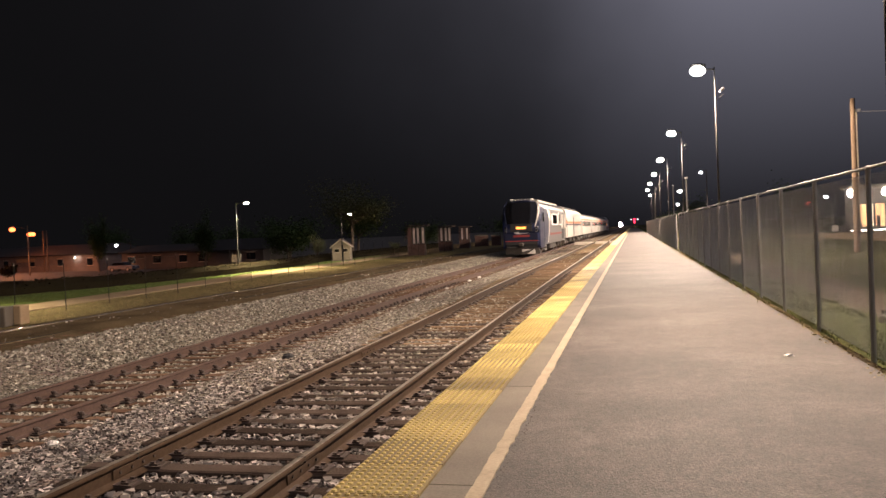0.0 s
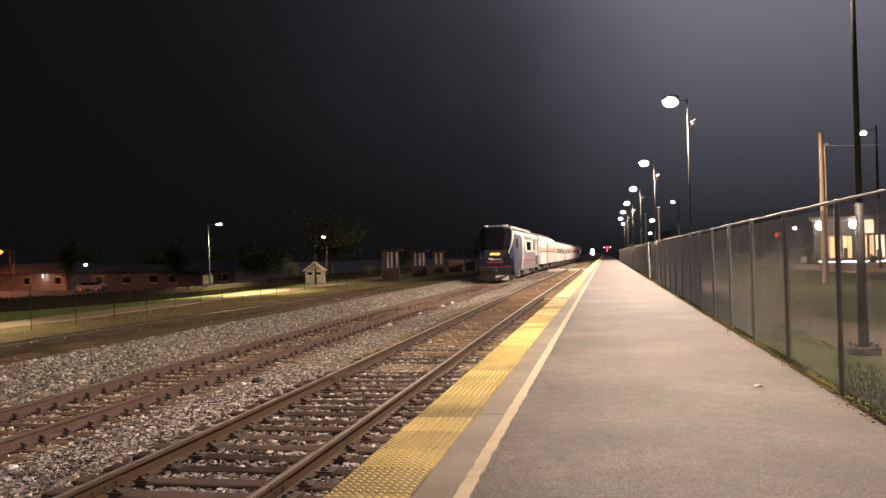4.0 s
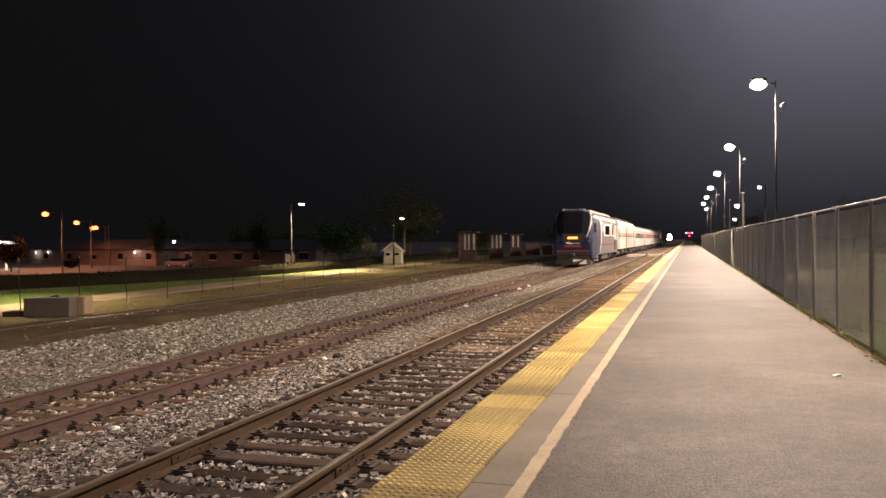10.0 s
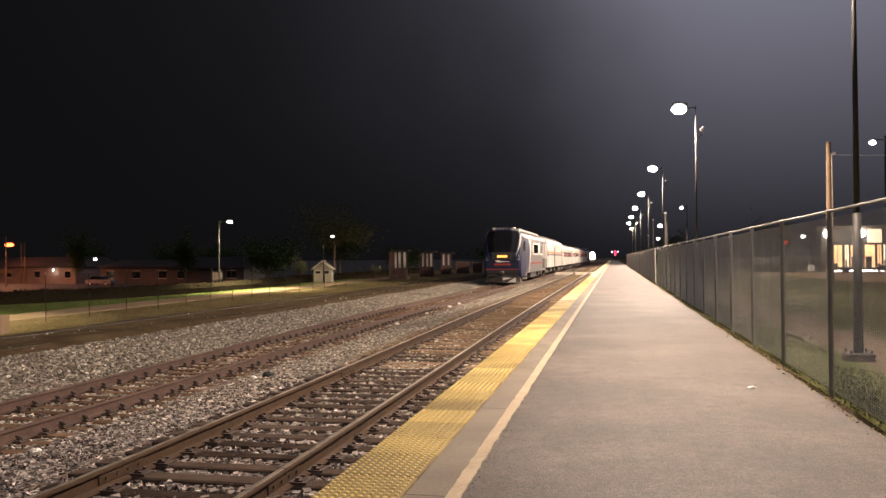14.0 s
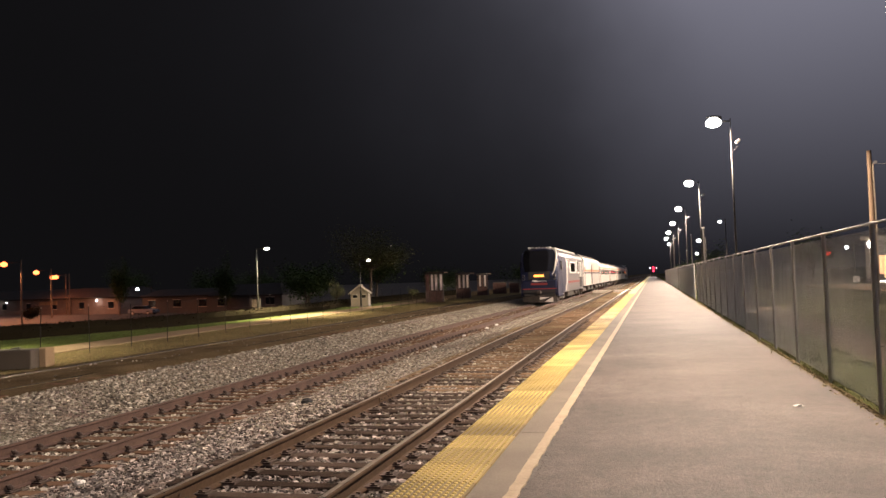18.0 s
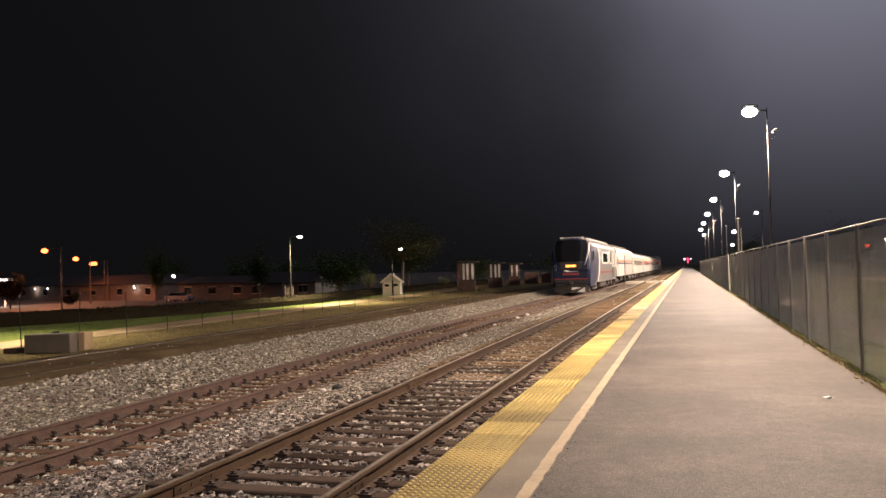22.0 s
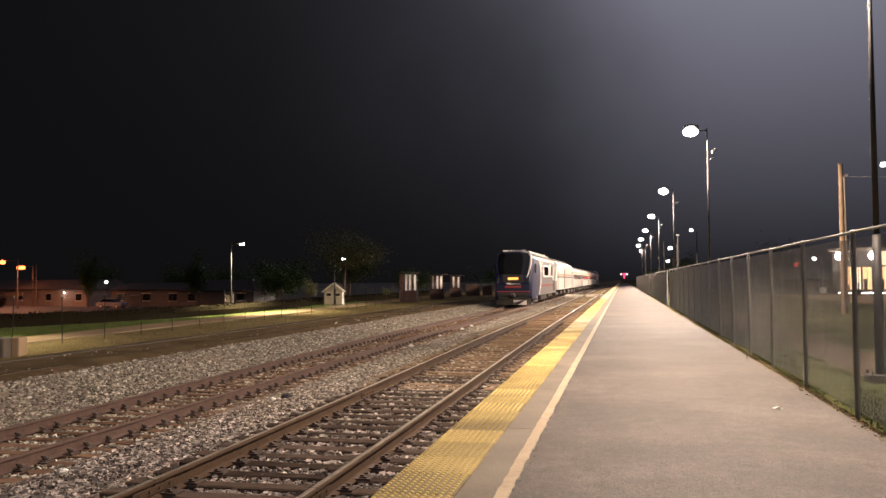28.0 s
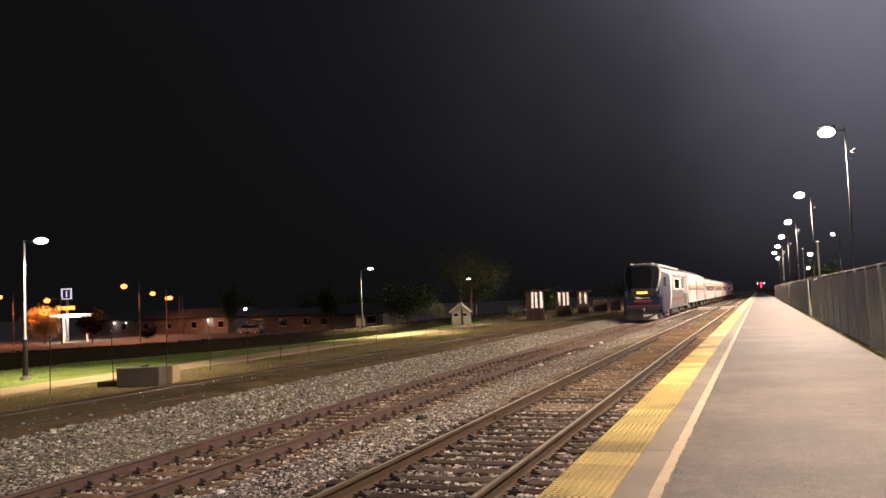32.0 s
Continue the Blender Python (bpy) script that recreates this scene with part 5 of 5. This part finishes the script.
def shed_building(name, x, y, rz, length, deep, h, mat, label, windows=0, z=-2.2, rise=1.8):
    b = empty(name, pose(x, y, z, 0, 0, rz), label, "building")
    part("wall", boxes((0, length, 0, deep, 0, h)), mat, b)
    part("eave", boxes((-0.4, length + 0.4, -0.5, deep + 0.3, h, h + 0.2), bevel=0.05), M_DARK_ROOF, b)
    bm = bmesh.new()
    loft(bm, [[(x0, -0.45, h + 0.2), (x0, deep + 0.25, h + 0.2), (x1, deep * 0.62, h + rise), (x1, deep * 0.38, h + rise)] for x0, x1 in ((-0.3, rise), (length + 0.3, length - rise))])
    part("roof", bm, M_DARK_ROOF, b)
    for k in range(windows):
        xx = 2 + (length - 4) * k / max(1, windows - 1)
        w = part("window", boxes((xx - 0.7, xx + 0.7, -0.05, 0.02, 1.0, 2.1)), M_GLASS, b)
        part("window_sill", boxes((xx - 0.8, xx + 0.8, -0.08, -0.02, 0.9, 1.0)), M_TRIM, w)
        part("window_head", boxes((xx - 0.8, xx + 0.8, -0.08, -0.02, 2.1, 2.2)), M_TRIM, w)
    return b


def parked_car():
    """A grey saloon at the kerb, seen from the side."""
    car = empty("parked_car", pose(-76.0, 110.5, -2.2, 0, 0, -4), "grey saloon car parked beside the street", "car")
    side = [(-2.3, 0.35), (2.25, 0.35), (2.3, 0.62), (2.1, 0.82), (1.1, 0.92), (-1.6, 0.95), (-2.25, 0.86)]
    bm = bmesh.new()
    loft(bm, [[(x, y, z) for x, z in side] for y in (-0.85, 0.85)])
    body = part("body", bm, M_CAR, car)
    bm = bmesh.new()
    loft(bm, [[(-1.75, y0, 0.93), (1.05, y0, 0.92), (0.35, y1, 1.38), (-1.1, y1, 1.4)] for y0, y1 in ((-0.8, -0.62), (0.8, 0.62))])
    part("cabin", bm, M_GLASS, car, "dark glazed cabin")
    part("roof", boxes((-1.08, 0.33, -0.63, 0.63, 1.385, 1.43), bevel=0.015), M_CAR, car)
    for x in (-1.4, 1.4):
        for sy in (-1, 1):
            wheel = part("wheel", rods(((x, 0.66 * sy, 0.32), (x, 0.88 * sy, 0.32), 0.32), sides=20), M_BLACK, car)
            part("hubcap", rods(((x, 0.88 * sy, 0.32), (x, 0.895 * sy, 0.32), 0.19), sides=14), M_STEEL, wheel)
    for sy in (-1, 1):
        part("headlight", boxes((2.16, 2.3, 0.5 * sy - 0.2, 0.5 * sy + 0.2, 0.62, 0.76), bevel=0.02), M_GLASS, body)


def far_street():
    for x, y, z in STREET_LAMPS:
        cool = (x, y) == (-83.0, 119.0)
        street_lamp(x, y, z, -2.2, M_LAMP_COOL if cool else M_LAMP_HPS, "tall street lamp with a cool white head" if cool else "tall wooden street lamp glowing sodium orange", 2.7)
    store = shed_building("long_store", -128, 132, -19, 45, 10, 2.7, M_WALL_DIM, "long low tan store across the street", 6)
    part("shop_sign", boxes((22.0, 27.5, -0.12, -0.02, 1.75, 2.35), bevel=0.02), M_SIDEWALK, store, "pale unlit sign board")
    for xx in (7.0, 11.5, 39.5):
        bm = bmesh.new()
        dome(bm, (xx, -0.3, 2.3), (0.1, 0.1, 0.14), 8, 6)
        part("wall_lamp", bm, M_LAMP_COOL, store, "small white wall lamp")
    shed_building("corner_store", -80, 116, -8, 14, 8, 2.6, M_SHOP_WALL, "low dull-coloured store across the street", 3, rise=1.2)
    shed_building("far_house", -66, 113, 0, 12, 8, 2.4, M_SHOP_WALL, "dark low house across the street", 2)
    # filling station
    g = empty("filling_station", pose(-98.9, 97.2, -2.2, 0, 0, 30), "brightly lit filling station canopy with an orange sign band", "filling station")
    part("canopy", boxes((-2.7, 2.7, -3, 3, 3.9, 4.3), bevel=0.05), M_WHITE, g)
    part("canopy_light", boxes((-2.5, 2.5, -2.8, 2.8, 3.86, 3.895)), M_SHOP_WHITE, g, "glowing white canopy underside")
    part("light_band", boxes((-2.7, 2.7, -3.05, -3.0, 3.95, 4.25)), M_SHOP_WHITE, g)
    for s in (-1, 1):
        part("column", boxes((s * 1.7 - 0.11, s * 1.7 + 0.11, -0.15, 0.15, 0, 3.86)), M_WHITE, g)
    p = part("sign_mast", boxes((-1.8, -1.5, 1.5, 1.8, 0, 8.2)), M_STEEL, g)
    f = part("sign_face", boxes((-2.4, -0.9, 1.3, 1.48, 6.7, 8.3)), M_BLACK, p)
    part("sign_border", boxes((-2.45, -2.2, 1.24, 1.29, 6.65, 8.35), (-1.1, -0.85, 1.24, 1.29, 6.65, 8.35), (-2.2, -1.1, 1.24, 1.29, 8.15, 8.35), (-2.2, -1.1, 1.24, 1.29, 6.65, 6.8), (-1.75, -1.55, 1.24, 1.29, 7.0, 7.9)), M_SIGN_DIM, f, "lit pale border and bar")
    for x0, x1 in ((-3.0, -1.85), (-1.65, -0.5)):
        part("price_panel", boxes((x0, x1, 1.3, 1.48, 5.0, 5.6)), M_SIGN_ORANGE, p, "lit orange panel")
    tree("tree", -98.6, 91.0, -2.2, 5.3, 2.5, "small tree lit orange by a street lamp", 22000, M_LEAF_LAMPLIT, 5, 0.2, 0.2, 0.15)
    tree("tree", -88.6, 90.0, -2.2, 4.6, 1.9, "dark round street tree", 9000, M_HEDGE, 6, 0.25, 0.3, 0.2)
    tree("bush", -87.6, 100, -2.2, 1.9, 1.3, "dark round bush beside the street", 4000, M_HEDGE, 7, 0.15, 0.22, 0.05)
    for x, y, h, w, sd in ((-81.3, 112, 8.2, 1.5, 91), (-62.4, 111, 8.6, 1.6, 92), (-99.7, 138, 9.0, 3.6, 93)):
        tree("tree", x, y, -2.2, h, w, "slender dim tree beside the street" if w < 2 else "broad dim tree behind the store", 6000, None, sd, 0.3, 0.26, 0.12)
    parked_car()
    # street and its near kerb
    tagged(part("kerb", boxes((-39.4, -39.0, -20, 160, -2.4, -2.02), bevel=0.03), M_CONCRETE), "concrete kerb of the street", "kerb", kind="structure")
    rng = np.random.default_rng(31)
    n = 26000
    hy = rng.uniform(2, 110, n)
    p = np.c_[hedge_x(hy) - 0.65 + rng.normal(0, 0.42, n), hy, -0.55 + 0.75 * rng.uniform(0, 1, n) ** 0.8]
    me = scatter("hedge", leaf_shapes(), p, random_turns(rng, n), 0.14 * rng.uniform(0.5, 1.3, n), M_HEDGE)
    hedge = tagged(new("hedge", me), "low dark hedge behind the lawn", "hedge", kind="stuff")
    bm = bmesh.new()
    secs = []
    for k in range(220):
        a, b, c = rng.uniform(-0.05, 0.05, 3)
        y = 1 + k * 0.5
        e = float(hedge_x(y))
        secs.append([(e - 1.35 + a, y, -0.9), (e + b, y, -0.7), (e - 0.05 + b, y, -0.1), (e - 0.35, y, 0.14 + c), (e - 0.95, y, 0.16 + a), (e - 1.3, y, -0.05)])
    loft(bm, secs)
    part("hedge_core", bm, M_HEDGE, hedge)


def woods():
    spots = [(-36, 104, 7.5, 4.5), (-44, 99, 6.5, 4), (-52, 118, 7, 5), (-62, 140, 7, 5), (-78, 150, 7.5, 6), (-97, 165, 8, 6), (-120, 170, 8, 6), (-40, 150, 6, 4.5), (-24, 165, 5, 3.5)]
    for i, (x, y, h, s) in enumerate(spots):
        tree("tree", x, y, -0.6 if x > -38 else -2.2, h, s, "dark broadleaf tree behind the railway", 5000, None, 40 + i, 0.4, 0.36, 0.2)
    tree("tree", -26.2, 74, -0.6, 7.6, 4.2, "broad tree arching over the path lamp", 12000, M_LEAF_WARM, 77, 0.35, 0.16, 0.42)
    tree("tree", -26.5, 66, -0.5, 2.3, 0.85, "slim young tree with pale leaves beside the hut", 3600, M_LEAF_PALE, 71, 0.14, 0.09, 0.2)
    tree("bush", -21.4, 72, -0.42, 1.45, 0.65, "pale leafy sapling beside a brick kiosk", 900, M_LEAF_PALE, 72, 0.06, 0.1, 0.45)
    # belts of far woods that close the view along the line
    rng = np.random.default_rng(57)
    n = 36000
    y = rng.uniform(330, 900, n)
    left = rng.uniform(0, 1, n) < 0.55
    x = np.where(left, -34 - 30 * rng.uniform(0, 1, n) ** 2 - (y - 170) * 0.012, 17 + 30 * rng.uniform(0, 1, n) ** 2 + (y - 170) * 0.006)
    z = -0.6 + (6.5 + 2.0 * np.sin(y * 0.11 + left) + 1.5 * np.sin(y * 0.37)) * rng.uniform(0, 1, n) ** 0.7
    me = scatter("woods", leaf_shapes(), np.c_[x, y, z], random_turns(rng, n), 0.8 * rng.uniform(0.6, 1.5, n), M_LEAF)
    tagged(new("woods", me), "dark belts of trees beside the line in the distance", "woods", kind="stuff")


# ---------------------------------------------------------------- things right of the platform
def right_side():
    # utility pole
    p = empty("utility_pole", pose(9.6, 40.0, -0.25), "weathered wooden utility pole with a cut top", "utility pole")
    part("pole", rods(((0, 0, -0.2), (0, 0, 6.9), 0.14, 0.10), sides=12), M_WOOD_POLE, p)
    part("conduit", rods(((0.14, -0.06, 0.5), (0.12, -0.06, 6.3), 0.035)), M_SIDING, p, "pale conduit")
    part("insulator", boxes((-0.05, 0.3, -0.05, 0.05, 6.3, 6.42)), M_STEEL, p)
    for x, y, h in ((3.45, 75, 4.95), (3.08, 76.5, 3.6), (2.36, 39.6, 3.7)):
        q = empty("thin_pole", pose(x, y, -0.2), "thin grey pole behind the fence", "pole", "thin poles")
        part("shaft", rods(((0, 0, -0.1), (0, 0, h), 0.045, 0.038)), M_POLE, q)
        part("cap", rods(((0, 0, h), (0, 0, h + 0.05), 0.075)), M_STEEL, q)
    # shop
    s = empty("roadside_shop", pose(22.3, 92, -0.45, 0, 0, -14), "brightly lit roadside shop with warm windows", "shop")
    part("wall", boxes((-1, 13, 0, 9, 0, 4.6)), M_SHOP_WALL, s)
    part("roof", boxes((-1.4, 13.4, -1.2, 9.4, 4.6, 5.0), bevel=0.05), M_ROOF, s)
    for k in range(4):
        for j, (a, b) in enumerate(((0.1, 1.0), (1.25, 1.6), (1.8, 2.6))):
            w = part("shop_window", boxes((a + 3.0 * k, b + 3.0 * k, -0.06, 0.02, 0.7, 3.0)), M_SHOP if j == 0 or (j + k) % 3 == 2 else M_SHOP_PALE, s, "warm lit shop window")
            part("window_head", boxes((a - 0.1 + 3.0 * k, b + 0.1 + 3.0 * k, -0.1, -0.05, 3.0, 3.12)), M_DARK_POST, w)
            for f in (0.5,):
                xm = a + 3.0 * k + (b - a) * f
                part("mullion", boxes((xm - 0.02, xm + 0.02, -0.1, -0.06, 0.7, 3.0)), M_DARK_POST, w)
            part("display_rack", boxes((a + 0.05 + 3.0 * k, a + 3.0 * k + (b - a) * (0.5 + 0.2 * (k % 2)), -0.1, -0.065, 0.7, 1.1 + 0.35 * ((j + 2 * k) % 3))), M_UNDER, w, "dark goods behind the pane")
    part("floor_strip", boxes((-0.5, 12.5, -0.1, -0.02, 0.28, 0.38)), M_SHOP_WHITE, s, "white lit strip at the foot of the windows")
    for k in range(2):
        bm = bmesh.new()
        dome(bm, (-0.35 + 3.1 * k, -1.3, 4.15), (0.4, 0.4, 0.42), 10, 6)
        part("wall_lamp", bm, M_WALL_LAMP, s, "glaring white wall lamp")
    part("sign_board", boxes((3.3, 4.6, -1.4, -1.25, 3.2, 4.55), bevel=0.03), M_SHOP_PALE, s, "pale lit sign board")
    bm = bmesh.new()
    loft(bm, [[(x0, y, float(ground_z(x0)) - 0.2), (44, y, -0.65), (44, y, -0.40), (x0, y, float(ground_z(x0)) + 0.03)] for x0, y in ((16.5, 58), (12.5, 91))])
    tagged(part("parking_lot", bm, M_SIDEWALK), "worn pale parking lot in front of the shop", "parking lot", kind="structure")
    t = empty("utility_cabinet", pose(23.4, 106, -0.47), "small pale cabinet on the lawn", "cabinet")
    part("box", boxes((-0.3, 0.3, -0.3, 0.3, 0.05, 0.8), bevel=0.03), M_WHITE, t)
    part("base", boxes((-0.45, 0.45, -0.4, 0.4, -0.1, 0.05)), M_CONCRETE, t)
    # neon and far lamps
    n = empty("neon_sign", pose(22.8, 118, -0.5), "red neon sign on a post", "sign")
    part("post", rods(((0, 0, -0.1), (0, 0, 3.0), 0.08)), M_DARK_POST, n)
    part("face", boxes((-0.6, 0.6, -0.12, -0.05, 3.2, 4.2)), M_BLACK, n)
    part("tube", boxes((-0.3, 0.3, -0.2, -0.12, 3.85, 3.97), (-0.3, 0.05, -0.2, -0.12, 3.6, 3.72)), M_NEON, n, "glowing red tube")
    for x, y, z in ((25.5, 120, 4.2), (11.4, 145, 9.9), (6.4, 118, 5.9), (8.25, 160, 5.0), (3.6, 175, 7.5), (19.5, 68, 10.2)):
        street_lamp(x, y, z, -0.4, M_LAMP_COOL, "distant street lamp with a small white head", 0.9)
    # signals at the far end of the platform
    for x, y, h, red in ((0.45, 300, 3.7, True), (-0.6, 300, 3.7, False), (1.5, 300, 3.7, False)):
        g = empty("railway_signal", pose(x, y, -0.3), "railway signal mast showing two red lamps" if red else "dark signal mast with a small white lamp", "signal", "signals")
        part("mast", rods(((0, 0, -0.1), (0, 0, h + 0.4), 0.07)), M_DARK_POST, g)
        hd = part("head", boxes((-0.32, 0.32, -0.1, 0.1, h - 1.5 if red else h - 0.4, h + 0.6), bevel=0.05), M_BLACK, g)
        for k in range(2 if red else 1):
            bm = bmesh.new()
            dome(bm, (0, -0.12, h - 1.0 * k), (0.27, 0.06, 0.27) if red else (0.13, 0.05, 0.13), 14, 6)
            part("lens", bm, M_SIGNAL_RED if red else M_LAMP_COOL, hd, "glowing red lens" if red else "small white lens")
    for x, y, h in ((20.6, 89.5, 1.0), (22.9, 89.2, 0.8), (26.0, 88.6, 0.9)):
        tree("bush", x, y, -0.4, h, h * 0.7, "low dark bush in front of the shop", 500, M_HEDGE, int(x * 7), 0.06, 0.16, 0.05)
    c = empty("overhead_cable", pose(9.6, 40.0, 6.05), "thin sagging cable from the utility pole", "cable")
    bm = bmesh.new()
    pts = [Vector((0.2 + 9 * k, -1.5 * k, 0.55 * k + 0.12 * (k - 5) ** 2 - 3.0)) for k in range(11)]
    for a, b in zip(pts, pts[1:]):
        rod(bm, a, b, 0.012, 0.012, 5)
    part("wire", bm, M_STEEL, c)
    tree("tree", 14, 210, -0.5, 9, 4, "dark tree beyond the lawn", 2200, None, 81, 0.4, 0.5, 0.2)
    tree("tree", 30, 170, -0.5, 10, 5, "dark tree beyond the lawn", 2200, None, 82, 0.4, 0.5, 0.2)


def small_things():
    l = empty("litter", pose(1.47, 9.69, 0.008, 0, 0, 20) @ Matrix.Scale(0.78, 4), "flattened white paper scrap on the asphalt", "litter")
    bm = bmesh.new()
    loft(bm, [[(-0.06, -0.04, 0), (0.0, -0.05, 0.0), (0.06, -0.03, 0), (0.05, 0.04, 0), (-0.05, 0.05, 0)], [(-0.05, -0.03, 0.012), (0.0, -0.045, 0.03), (0.055, -0.02, 0.012), (0.04, 0.035, 0.02), (-0.04, 0.045, 0.01)]])
    part("scrap", bm, M_WHITE, l)
    for x, y, z, mat, s, label in ((-6.55, 8.3, -0.6, M_WHITE, 0.07, "white lump of paper among the stones"), (-6.35, 14.3, -0.6, M_BLACK, 0.12, "dark scrap lying on the stones"),
                                   (-6.5, 14.0, -0.6, M_WHITE, 0.06, "pale scrap lying on the stones"), (-6.85, 25.4, -0.62, M_WHITE, 0.08, "pale scrap lying beside the rail"), (-6.95, 30.1, -0.62, M_WHITE, 0.07, "pale scrap lying beside the rail"),
                                   (-6.95, 34.4, -0.62, M_WHITE, 0.09, "pale scrap lying beside the rail"), (-6.95, 36.7, -0.62, M_WHITE, 0.09, "pale scrap lying beside the rail")):
        rng = np.random.default_rng(int(y * 10))
        bm = bmesh.new()
        dome(bm, (0, 0, 0), (s, s * 0.8, s * 0.5), 8, 4, -40, 90)
        for v in bm.verts:
            v.co *= rng.uniform(0.75, 1.2)
        ob = part("scrap", bm, mat)
        ob.matrix_basis = pose(x, y, z + 0.03 - float(sag(x, y)))
        tagged(ob, label, "litter")


    k = empty("track_marker", pose(-6.75, 5.5, -0.66 - float(sag(-6.75, 5.5)), 0, 0, 40), "yellow marker board on a short post between tracks", "marker")
    part("post", boxes((-0.025, 0.025, -0.015, 0.02, -0.05, 0.6)), M_STEEL, k)
    bm = bmesh.new()
    loft(bm, [[(-0.11, y, 0.40), (0.07, y, 0.40), (0.07, y, 0.66), (0.02, y, 0.665), (-0.06, y, 0.55)] for y in (-0.03, -0.018)])
    part("board", bm, M_MARKER, k, "yellow board with a slanted edge")


    for x, y, z, w in SLATTED:
        b = empty("slatted_board", pose(x, y, z), "pale slatted board on two posts", "board", "slatted boards")
        for sx in (-1, 1):
            part("post", boxes((sx * w - 0.03, sx * w + 0.03, 0.03, 0.09, -0.1, 1.15)), M_DARK_POST, b)
        for k in range(6):
            part("slat", boxes((-w, w, -0.02, 0.03, 0.12 + 0.17 * k, 0.21 + 0.17 * k)), M_TIE, b)
    r = empty("marker_lamp", pose(*RED_LAMP), "small red marker lamp on a stake", "lamp")
    part("stake", rods(((0, 0, -0.05), (0, 0, 0.45), 0.03)), M_DARK_POST, r)
    bm = bmesh.new()
    dome(bm, (0, 0, 0.5), (0.04, 0.04, 0.045), 10, 6)
    part("lens", bm, M_SIGNAL_RED, r, "glowing red lens")


SLATTED = [(-25.6, 49.6, -0.41, 0.3)]
RED_LAMP = (-26.3, 66.0, -0.41)


# ---------------------------------------------------------------- build
build_ground()
build_platform()
build_fence()
platform_lamp()
path_lamps()
standing_train()
ONCOMING = coming_train()
build_footpath()
build_park_fence()
hut()
brick_shelter(-18.9, 70.7, 1.75, 2.6, (-0.22, 0.14, 0.6), "brick kiosk with three tall white panels beyond the far track")
brick_shelter(-19.2, 83.5, 1.6, 2.55, (-0.42, 0.05, 0.45), "brick kiosk with white panels, further along the railway")
brick_shelter(-19.4, 94.5, 1.4, 2.5, (-0.3, 0.3), "brick kiosk in shade near the locomotive")
low_walls()
concrete_blocks()
far_street()
woods()
right_side()
small_things()
grass_field("lawn", -28.5, -21.2, 6, 75, 60000, M_GRASS, "mown green lawn beyond the footpath", 0.055)
grass_field("verge", -20.2, -15.1, 6, 75, 52000, M_DRY_BLADES, "dry yellowish verge beside the far track", 0.055, lambda x, y: np.abs(x - np.interp(y, [0, 18, 32, 45, 70, 110], [-18.4, -19.3, -20.1, -20.6, -21.2, -21.5])) < 1.02)
grass_field("lawn", 2.3, 16, 4, 45, 30000, M_GRASS_MID, "patchy dull lawn behind the fence", 0.05, lambda x, y: (np.abs(x - 4.2 - 0.25 * np.sin(y * 0.4)) < 0.75) & (np.sin(x * 91.7 + y * 57.3) < 0.9))
grass_field("lawn", 2.3, 3.4, 4, 30, 24000, M_GRASS_MID, "green grass along the back of the fence", 0.05, lambda x, y: np.sin(x * 3.7 + y * 1.9) + np.sin(y * 0.8) < -0.5)
build_track("track_near", T1_X, T1_Z, (M_RAIL_WEB, M_RAIL_TOP, M_RAIL_SIDE), M_TIE, -0.33, 0.435, "platform track with polished rails on old timber ties", 1, 62, sunk=34, start=-2.97)
build_track("track_middle", T2_X, T2_Z, (M_RAIL_WEB2, M_RAIL_TOP2, M_RAIL_WEB2), M_TIE2, -0.645, 0.443, "rusty middle track on rust-stained ties", 2, 62, sunk=60, start=-2.97)
build_track("track_far", T3_X, T3_Z, (M_DIRT, M_RAIL_TOP3, M_DIRT, M_RAIL_TOP_DULL), M_TIE2, -0.372, 0.55, "far track sunk in oily dirt", 0, 40, 950)
build_ballast()
rail_joints()


def motions():
    rows = [(0, 925), (4, 815), (8, 700), (12, 585), (14.5, 505), (16.5, 425), (20, 360), (24, 292), (29, 213), (32, 164)]
    walk(ONCOMING, [(t, pose(T3_X, y, T3_Z)) for t, y in rows])


motions()
